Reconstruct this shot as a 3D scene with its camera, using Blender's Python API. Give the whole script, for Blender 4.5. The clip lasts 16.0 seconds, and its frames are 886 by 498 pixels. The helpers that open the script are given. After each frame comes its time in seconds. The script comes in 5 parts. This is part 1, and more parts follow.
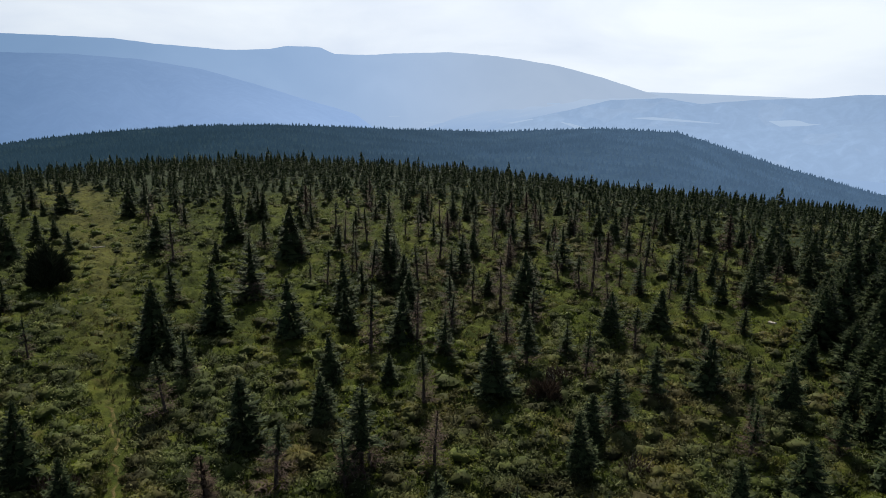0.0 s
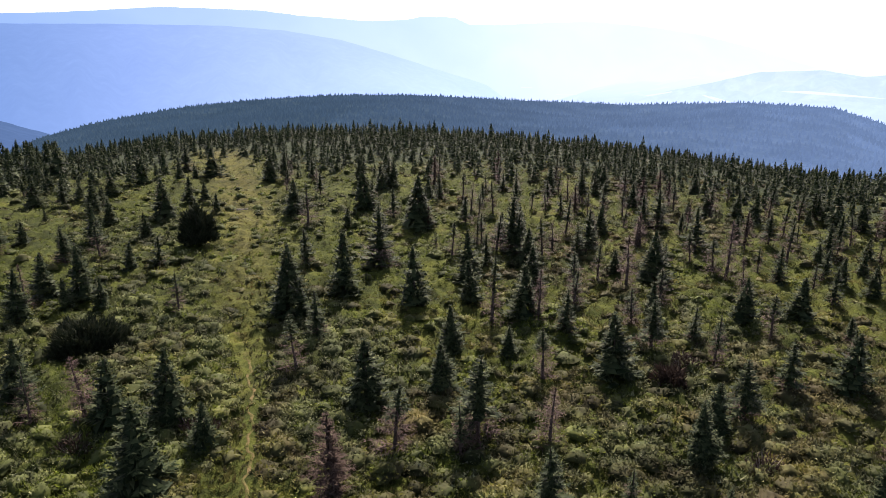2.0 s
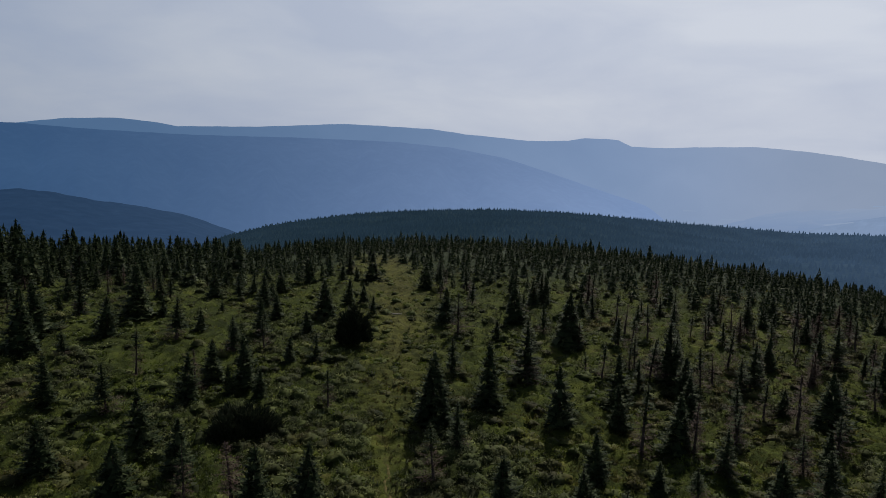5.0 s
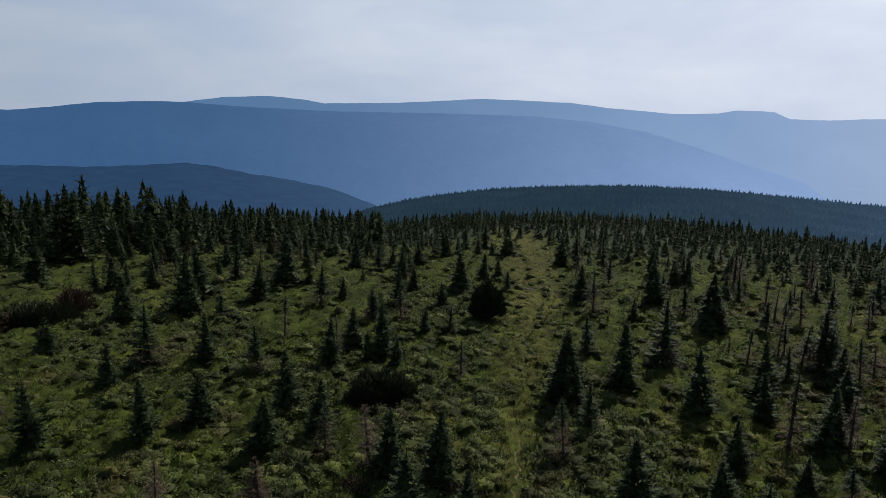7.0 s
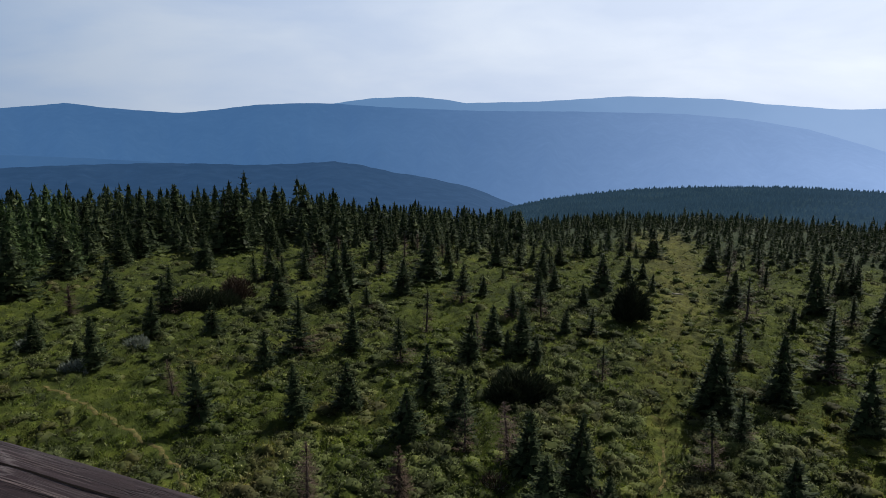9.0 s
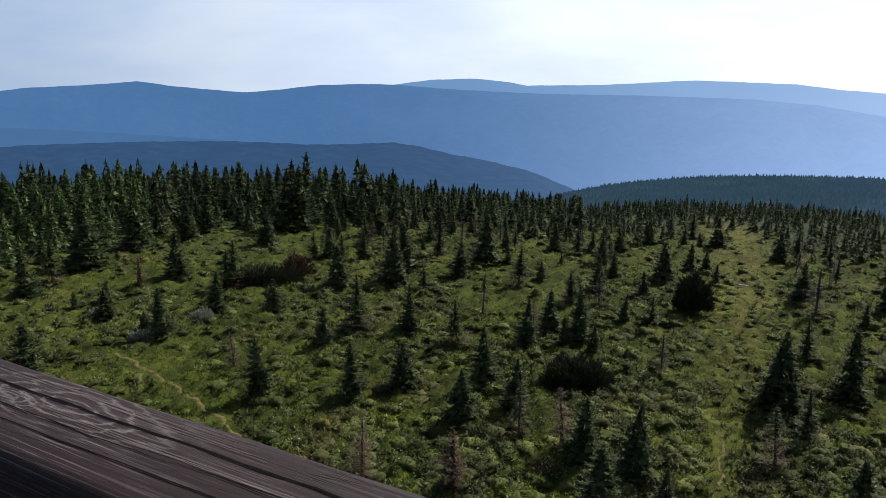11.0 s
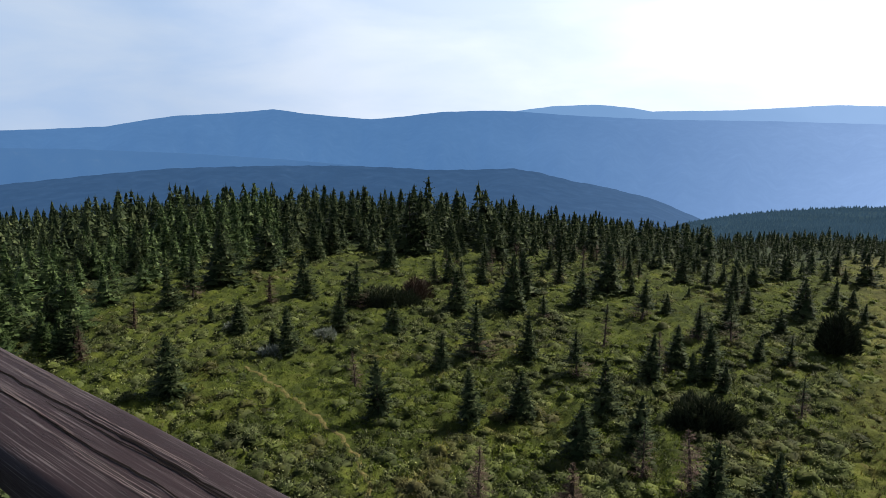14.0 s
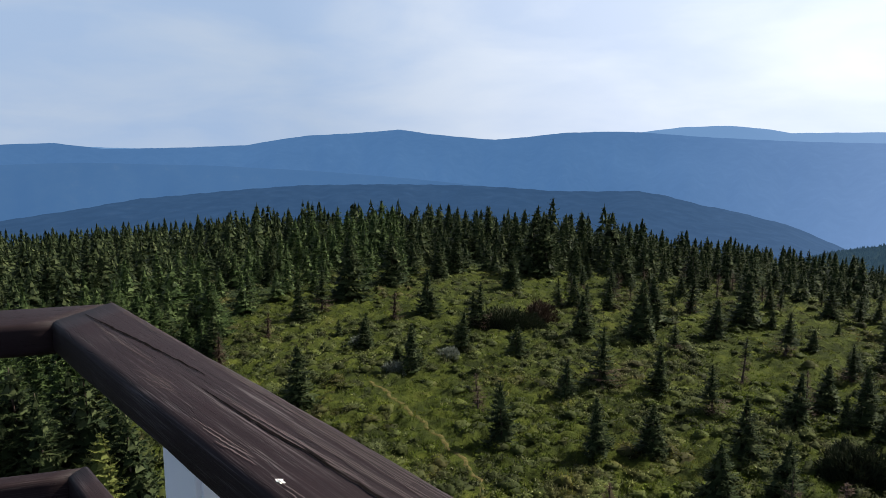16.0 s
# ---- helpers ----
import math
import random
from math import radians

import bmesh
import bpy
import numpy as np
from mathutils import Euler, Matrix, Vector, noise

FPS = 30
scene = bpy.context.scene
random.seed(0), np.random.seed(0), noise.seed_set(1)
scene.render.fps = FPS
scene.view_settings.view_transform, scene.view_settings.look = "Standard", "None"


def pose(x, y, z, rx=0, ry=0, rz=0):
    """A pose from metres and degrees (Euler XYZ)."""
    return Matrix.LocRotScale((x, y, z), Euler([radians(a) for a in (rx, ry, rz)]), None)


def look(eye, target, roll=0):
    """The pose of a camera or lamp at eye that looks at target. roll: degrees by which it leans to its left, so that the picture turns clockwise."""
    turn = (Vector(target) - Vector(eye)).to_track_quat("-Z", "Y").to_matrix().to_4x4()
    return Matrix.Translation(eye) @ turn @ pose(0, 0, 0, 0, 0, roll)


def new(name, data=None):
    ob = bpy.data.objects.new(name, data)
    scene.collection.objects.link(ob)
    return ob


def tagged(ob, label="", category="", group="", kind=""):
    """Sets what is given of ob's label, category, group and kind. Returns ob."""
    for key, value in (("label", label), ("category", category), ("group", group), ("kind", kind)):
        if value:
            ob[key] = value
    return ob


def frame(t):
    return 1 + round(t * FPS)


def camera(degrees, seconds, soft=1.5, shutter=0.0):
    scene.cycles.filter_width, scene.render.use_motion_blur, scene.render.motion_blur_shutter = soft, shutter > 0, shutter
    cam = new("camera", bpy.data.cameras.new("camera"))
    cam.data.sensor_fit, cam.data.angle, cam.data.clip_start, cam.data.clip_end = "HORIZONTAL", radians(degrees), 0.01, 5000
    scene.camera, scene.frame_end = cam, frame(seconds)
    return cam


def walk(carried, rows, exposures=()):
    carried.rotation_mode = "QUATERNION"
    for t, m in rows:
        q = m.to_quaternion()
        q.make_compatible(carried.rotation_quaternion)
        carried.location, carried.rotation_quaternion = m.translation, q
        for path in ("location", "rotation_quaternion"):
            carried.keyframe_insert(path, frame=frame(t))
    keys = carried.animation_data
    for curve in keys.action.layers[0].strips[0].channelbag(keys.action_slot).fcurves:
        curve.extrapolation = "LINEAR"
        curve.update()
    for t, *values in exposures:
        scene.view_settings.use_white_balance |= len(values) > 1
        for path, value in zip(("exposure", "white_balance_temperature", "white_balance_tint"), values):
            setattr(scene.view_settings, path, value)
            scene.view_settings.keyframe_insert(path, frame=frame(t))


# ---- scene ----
cam = camera(63.91, 16.0, soft=0.45)
ROWS = [
    (0.0, 0.000, 0.000, 16.000, -1.04, -16.16, -0.78),
    (0.5, 0.056, 0.029, 16.019, 2.14, -17.44, -0.44),
    (1.0, 0.051, 0.015, 16.015, 4.27, -18.41, -0.16),
    (1.5, 0.049, 0.038, 16.051, 7.25, -18.69, -0.14),
    (2.0, 0.024, 0.030, 16.044, 9.34, -18.48, -0.23),
    (2.5, 0.048, 0.042, 16.085, 12.16, -16.94, -0.21),
    (3.0, 0.061, 0.033, 16.097, 14.60, -15.73, -0.58),
    (3.5, 0.005, 0.015, 16.122, 15.82, -13.58, -0.66),
    (4.0, -0.001, 0.033, 16.139, 17.77, -11.57, -1.24),
    (4.5, -0.019, 0.044, 16.117, 19.77, -9.65, -1.67),
    (7.0, 0.030, -0.007, 16.046, 33.03, -11.72, -0.73),
    (7.5, -0.052, -0.085, 16.047, 35.53, -12.30, -1.40),
    (8.0, -0.111, -0.098, 16.044, 38.12, -12.07, -1.31),
    (8.5, -0.161, -0.156, 16.056, 41.10, -11.62, -0.38),
    (9.0, -0.228, -0.199, 16.010, 44.13, -11.85, 0.08),
    (9.5, -0.262, -0.214, 16.010, 46.96, -12.82, -0.85),
    (12.0, -0.451, -0.226, 15.937, 50.45, -12.50, 0.41),
    (12.5, -0.477, -0.203, 15.937, 52.00, -10.87, 0.33),
    (13.0, -0.596, -0.234, 15.964, 54.80, -11.65, 1.16),
    (13.5, -0.678, -0.243, 15.968, 59.19, -11.46, 1.58),
    (14.0, -0.756, -0.297, 15.982, 58.45, -11.26, -0.18),
    (14.5, -0.909, -0.401, 15.991, 57.86, -10.65, -0.16),
    (15.0, -1.063, -0.502, 15.981, 59.98, -10.94, -0.57),
    (15.5, -1.244, -0.541, 15.972, 64.88, -9.73, -0.45),
    (16.0, -1.411, -0.575, 15.976, 68.16, -9.69, -0.32),
]
EXPOSURES = [(t, stops, kelvin, tint) for t, stops, kelvin, tint in ((0, 0.55, 6500, 4), (0.5, 0.85, 6500, 7), (1, 1.24, 6500, 13), (1.5, 1.62, 6500, 22), (2, 1.68, 6500, 26), (2.5, 1.64, 6500, 25), (3, 1.24, 6500, 20), (3.5, 0.64, 6450, 15), (4, 0.25, 6400, 12), (4.5, -0.12, 6350, 10), (7, 0.24, 6250, 7), (7.5, 0.36, 6250, 7), (8, 0.44, 6250, 7), (8.5, 0.5, 6250, 7), (9, 0.56, 6250, 7), (9.5, 0.78, 6250, 7), (12, 0.96, 6500, 7), (12.5, 0.9, 6500, 7), (13, 0.98, 6500, 7), (14, 1.14, 6500, 8), (14.5, 1.08, 6500, 8), (15, 0.98, 6500, 8), (16, 0.97, 6500, 8))]
walk(cam, [(t, pose(x, y, z, 90 + pitch, roll, yaw)) for t, x, y, z, yaw, pitch, roll in ROWS], EXPOSURES)

# ---- light ----
SUN_AZ, SUN_EL = 4.0, 44.0          # degrees left of +y, and above the horizon
sun_dir = Vector((-math.sin(radians(SUN_AZ)) * math.cos(radians(SUN_EL)), math.cos(radians(SUN_AZ)) * math.cos(radians(SUN_EL)), math.sin(radians(SUN_EL))))
sun = new("sun", bpy.data.lights.new("sun", "SUN"))
sun.data.energy, sun.data.angle, sun.data.color = 5.0, radians(1.0), (1.0, 0.93, 0.82)
sun.matrix_world = look(sun_dir * 100, (0, 0, 0))

world = bpy.data.worlds.new("sky")
scene.world = world
world.use_nodes = True
wn = world.node_tree.nodes
wl = world.node_tree.links
wn.clear()


def wnode(kind, **kw):
    n = wn.new(kind)
    for k, v in kw.items():
        n.inputs[k].default_value = v
    return n


w_out, w_bg = wnode("ShaderNodeOutputWorld"), wnode("ShaderNodeBackground", Strength=0.06)
w_sky = wnode("ShaderNodeTexSky")
w_sky.sky_type, w_sky.sun_disc = "NISHITA", False
w_sky.sun_elevation, w_sky.sun_rotation = radians(SUN_EL), radians(-SUN_AZ)
w_sky.air_density, w_sky.dust_density, w_sky.ozone_density = 1.0, 3.0, 1.0
w_co = wnode("ShaderNodeTexCoord")
w_sep = wnode("ShaderNodeSeparateXYZ")
wl.new(w_co.outputs["Generated"], w_sep.inputs[0])
# cloud layer: stretched along the horizon
w_map = wnode("ShaderNodeMapping")
w_map.inputs["Scale"].default_value = (1.0, 1.0, 3.2)
wl.new(w_co.outputs["Generated"], w_map.inputs[0])
w_n = wnode("ShaderNodeTexNoise", Scale=3.4, Detail=7.0, Roughness=0.52, Distortion=0.35)
wl.new(w_map.outputs[0], w_n.inputs["Vector"])
w_r = wnode("ShaderNodeValToRGB")
w_r.color_ramp.elements[0].position, w_r.color_ramp.elements[1].position = 0.38, 0.66
wl.new(w_n.outputs["Fac"], w_r.inputs[0])
# brighter cloud toward the sun's side, as thin haze scatters it
w_dot = wnode("ShaderNodeVectorMath")
w_dot.operation = "DOT_PRODUCT"
w_dot.inputs[1].default_value = (sun_dir.x * 0.8 + 0.19, sun_dir.y, sun_dir.z * 0.35)
wl.new(w_co.outputs["Generated"], w_dot.inputs[0])
w_glow = wnode("ShaderNodeMapRange")
w_glow.inputs["From Min"].default_value, w_glow.inputs["From Max"].default_value = 0.0, 0.85
w_glow.inputs["To Min"].default_value, w_glow.inputs["To Max"].default_value = 0.0, 1.0
wl.new(w_dot.outputs["Value"], w_glow.inputs["Value"])
w_cc = wnode("ShaderNodeMix")
w_cc.data_type = "RGBA"
w_cc.inputs[6].default_value, w_cc.inputs[7].default_value = (4.4, 5.2, 6.6, 1), (12.2, 12.6, 13.9, 1)
wl.new(w_glow.outputs[0], w_cc.inputs[0])
w_lo = wnode("ShaderNodeMix")       # thin parts of the cloud
w_lo.data_type = "RGBA"
w_lo.inputs[6].default_value, w_lo.inputs[7].default_value = (3.4, 4.5, 6.5, 1), (10.0, 10.6, 12.5, 1)
wl.new(w_glow.outputs[0], w_lo.inputs[0])
w_cl = wnode("ShaderNodeMix")
w_cl.data_type = "RGBA"
wl.new(w_r.outputs[0], w_cl.inputs[0])
wl.new(w_lo.outputs[2], w_cl.inputs[6])
wl.new(w_cc.outputs[2], w_cl.inputs[7])
w_mix = wnode("ShaderNodeMix")
w_mix.data_type = "RGBA"
w_up = wnode("ShaderNodeMapRange")
w_up.inputs["From Min"].default_value, w_up.inputs["From Max"].default_value = 0.22, 0.6
w_up.inputs["To Min"].default_value, w_up.inputs["To Max"].default_value = 0.95, 0.12
wl.new(w_sep.outputs[2], w_up.inputs["Value"])
wl.new(w_up.outputs[0], w_mix.inputs[0])
wl.new(w_sky.outputs[0], w_mix.inputs[6])
wl.new(w_cl.outputs[2], w_mix.inputs[7])
wl.new(w_mix.outputs[2], w_bg.inputs[0])
wl.new(w_bg.outputs[0], w_out.inputs[0])


# ---- materials ----
class Mat:
    """A node material with short ways to add and link nodes."""

    def __init__(self, name):
        self.m = bpy.data.materials.new(name)
        self.m.use_nodes = True
        self.t = self.m.node_tree
        self.b = self.t.nodes["Principled BSDF"]
        self.out = self.t.nodes["Material Output"]

    def n(self, kind, **kw):
        node = self.t.nodes.new(kind)
        for k, v in kw.items():
            node.inputs[k].default_value = v
        return node

    def link(self, a, b):
        self.t.links.new(a, b)

    def noise(self, scale, detail=4.0, rough=0.55, vec=None, distort=0.0):
        node = self.n("ShaderNodeTexNoise", Scale=scale, Detail=detail, Roughness=rough, Distortion=distort)
        if vec:
            self.link(vec, node.inputs["Vector"])
        return node.outputs["Fac"]

    def ramp(self, fac, stops):
        node = self.n("ShaderNodeValToRGB")
        el = node.color_ramp.elements
        while len(el) < len(stops):
            el.new(0.5)
        for e_, (p_, c_) in zip(el, stops):
            e_.position, e_.color = p_, (*c_, 1)
        self.link(fac, node.inputs[0])
        return node.outputs[0]

    def mix(self, fac, a, b, kind="MIX"):
        node = self.n("ShaderNodeMix")
        node.data_type, node.blend_type = "RGBA", kind
        for i, v in ((0, fac), (6, a), (7, b)):
            if isinstance(v, (int, float)):
                node.inputs[i].default_value = v
            elif isinstance(v, tuple):
                node.inputs[i].default_value = (*v, 1)
            else:
                self.link(v, node.inputs[i])
        return node.outputs[2]

    def math(self, op, a, b=0.0):
        node = self.n("ShaderNodeMath")
        node.operation = op
        for i, v in ((0, a), (1, b)):
            if isinstance(v, (int, float)):
                node.inputs[i].default_value = v
            else:
                self.link(v, node.inputs[i])
        return node.outputs[0]

    def pos(self):
        return self.n("ShaderNodeNewGeometry").outputs["Position"]

    def obj(self):
        return self.n("ShaderNodeTexCoord").outputs["Object"]

    def bump(self, h, strength, dist):
        node = self.n("ShaderNodeBump", Strength=strength, Distance=dist)
        self.link(h, node.inputs["Height"])
        self.link(node.outputs[0], self.b.inputs["Normal"])


def drier_side(m, p):
    """The meadow is browner on its east side."""
    s = m.n("ShaderNodeSeparateXYZ")
    m.link(p, s.inputs[0])
    g = m.n("ShaderNodeMapRange")
    g.inputs["From Min"].default_value, g.inputs["From Max"].default_value = -24.0, 8.0
    g.inputs["To Min"].default_value, g.inputs["To Max"].default_value = -0.06, 0.028
    m.link(s.outputs[0], g.inputs["Value"])
    return g.outputs[0]


def foliage(name, dark, light, lit, translucent=0.25, autumn=None, gloss=0.06, rough=0.8):
    m = Mat(name)
    rnd = m.n("ShaderNodeNewGeometry").outputs["Random Per Island"]
    p = m.pos()
    f = m.math("ADD", m.math("MULTIPLY", rnd, 0.8), m.math("MULTIPLY", m.noise(0.9, 3, vec=p), 0.35))
    c = m.ramp(f, [(0.15, dark), (0.55, light), (0.95, lit)])
    c = m.mix(m.math("MULTIPLY", m.noise(9.0, 2, vec=p), 0.45), c, dark)
    if autumn:
        c = m.mix(m.ramp(m.math("ADD", m.noise(0.16, 5, 0.65, p, 0.8), drier_side(m, p)), [(0.45, (0, 0, 0)), (0.66, (0.8, 0.8, 0.8))]), c, autumn)
        # lush and dull patches, a few paces across
        c = m.mix(1.0, c, m.ramp(m.noise(0.33, 4, 0.6, p, 0.5), [(0.36, (0.62, 0.6, 0.62)), (0.5, (1.0, 1.0, 1.0)), (0.64, (1.4, 1.35, 1.1))]), "MULTIPLY")
        c = m.mix(1.0, c, m.ramp(m.noise(1.3, 3, 0.6, p, 0.4), [(0.36, (0.62, 0.62, 0.65)), (0.5, (1.0, 1.0, 1.0)), (0.64, (1.3, 1.25, 1.12))]), "MULTIPLY")
    m.link(c, m.b.inputs["Base Color"])
    m.b.inputs["Roughness"].default_value = rough
    m.b.inputs["Specular IOR Level"].default_value = gloss
    tr = m.n("ShaderNodeBsdfTranslucent")
    m.link(c, tr.inputs[0])
    mx = m.n("ShaderNodeMixShader", Fac=translucent)
    m.link(m.b.outputs[0], mx.inputs[1])
    m.link(tr.outputs[0], mx.inputs[2])
    m.link(mx.outputs[0], m.out.inputs[0])
    return m.m


M_NEEDLE = foliage("spruce_needles", (0.009, 0.014, 0.006), (0.021, 0.033, 0.013), (0.072, 0.087, 0.037), translucent=0.2, gloss=0.03, rough=0.6)
M_NEEDLE_Y = foliage("young_spruce_needles", (0.06, 0.075, 0.018), (0.11, 0.13, 0.035), (0.17, 0.17, 0.05), gloss=0.05, rough=0.6)
M_NEEDLE_G = foliage("fresh_spruce_needles", (0.012, 0.021, 0.007), (0.032, 0.054, 0.016), (0.10, 0.135, 0.05), translucent=0.25, gloss=0.045, rough=0.6)
M_PINE = foliage("dwarf_pine_needles", (0.011, 0.015, 0.008), (0.02, 0.026, 0.013), (0.04, 0.045, 0.024), translucent=0.1, gloss=0.04, rough=0.7)
M_BROWN = foliage("dead_needles", (0.020, 0.0125, 0.008), (0.038, 0.026, 0.018), (0.075, 0.055, 0.04), translucent=0.1)
M_TWIG = foliage("lichen_twigs", (0.022, 0.014, 0.011), (0.045, 0.03, 0.023), (0.10, 0.074, 0.058), translucent=0.05, gloss=0.04, rough=0.7)
M_BILBERRY = foliage("bilberry_leaves", (0.014, 0.019, 0.007), (0.064, 0.078, 0.028), (0.18, 0.196, 0.105), translucent=0.35, autumn=(0.078, 0.064, 0.03))
M_GRASS = foliage("mountain_grass", (0.024, 0.038, 0.006), (0.056, 0.077, 0.013), (0.10, 0.124, 0.026), translucent=0.42, autumn=(0.088, 0.07, 0.03))


# stem colour with the shade inside cushions and tussocks painted in
M_UNDER = foliage("stems_and_painted_shade", (0.018, 0.023, 0.007), (0.034, 0.044, 0.013), (0.056, 0.068, 0.021), translucent=0.05, autumn=(0.045, 0.036, 0.017))
M_SILVER = foliage("willow_leaves", (0.05, 0.06, 0.045), (0.11, 0.125, 0.10), (0.2, 0.215, 0.185), translucent=0.25)
M_STRAW = foliage("dry_track_grass", (0.025, 0.026, 0.008), (0.05, 0.049, 0.015), (0.088, 0.078, 0.029), translucent=0.35, autumn=(0.088, 0.063, 0.028))


def bark_material(name, a, b):
    m = Mat(name)
    v = m.n("ShaderNodeMapping")
    v.inputs["Scale"].default_value = (1, 1, 0.25)
    m.link(m.obj(), v.inputs[0])
    f = m.noise(30, 5, 0.65, v.outputs[0])
    m.link(m.ramp(f, [(0.3, a), (0.7, b)]), m.b.inputs["Base Color"])
    m.b.inputs["Roughness"].default_value = 0.9
    m.b.inputs["Specular IOR Level"].default_value = 0.1
    m.bump(f, 0.6, 0.02)
    return m.m


M_BARK = bark_material("spruce_bark", (0.03, 0.022, 0.017), (0.085, 0.066, 0.052))
M_DEADWOOD = bark_material("weathered_dead_wood", (0.12, 0.105, 0.09), (0.3, 0.27, 0.24))


def ground_material():
    m = Mat("mountain_meadow")
    p = m.pos()
    big, mid, fine = m.math("ADD", m.noise(0.12, 5, 0.65, p, 0.8), drier_side(m, p)), m.noise(0.55, 5, 0.62, p, 0.4), m.noise(5.0, 5, 0.65, p)
    c = m.ramp(m.math("ADD", m.math("MULTIPLY", big, 0.55), m.math("MULTIPLY", mid, 0.5)),
               [(0.36, (0.014, 0.019, 0.005)), (0.5, (0.029, 0.038, 0.007)), (0.6, (0.046, 0.055, 0.010)), (0.74, (0.06, 0.046, 0.021))])
    dry = m.n("ShaderNodeAttribute")
    dry.attribute_name = "dry"
    straw = m.ramp(mid, [(0.35, (0.06, 0.06, 0.016)), (0.65, (0.10, 0.085, 0.03))])
    c = m.mix(m.math("MULTIPLY", dry.outputs["Fac"], 0.45), c, straw)
    c = m.mix(0.7, c, m.ramp(fine, [(0.3, (0.55, 0.55, 0.55)), (0.7, (1.2, 1.2, 1.2))]), "MULTIPLY")
    c = m.mix(1.0, c, m.ramp(m.noise(1.3, 3, 0.6, p, 0.4), [(0.36, (0.62, 0.62, 0.65)), (0.5, (1.0, 1.0, 1.0)), (0.64, (1.3, 1.25, 1.12))]), "MULTIPLY")
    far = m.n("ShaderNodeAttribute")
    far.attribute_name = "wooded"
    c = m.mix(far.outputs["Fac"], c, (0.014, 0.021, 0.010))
    m.link(c, m.b.inputs["Base Color"])
    m.b.inputs["Roughness"].default_value = 0.95
    m.b.inputs["Specular IOR Level"].default_value = 0.05
    m.bump(m.math("ADD", fine, m.math("MULTIPLY", m.noise(16, 3, 0.6, p), 0.6)), 0.8, 0.12)
    return m.m


def path_material():
    m = Mat("trodden_path")
    p = m.pos()
    f = m.noise(2.5, 5, 0.7, p)
    m.link(m.ramp(f, [(0.36, (0.035, 0.046, 0.010)), (0.52, (0.068, 0.056, 0.021)), (0.7, (0.115, 0.086, 0.042))]), m.b.inputs["Base Color"])
    m.b.inputs["Roughness"].default_value = 0.95
    m.b.inputs["Specular IOR Level"].default_value = 0.05
    m.bump(m.noise(14, 4, 0.6, p), 0.8, 0.06)
    return m.m


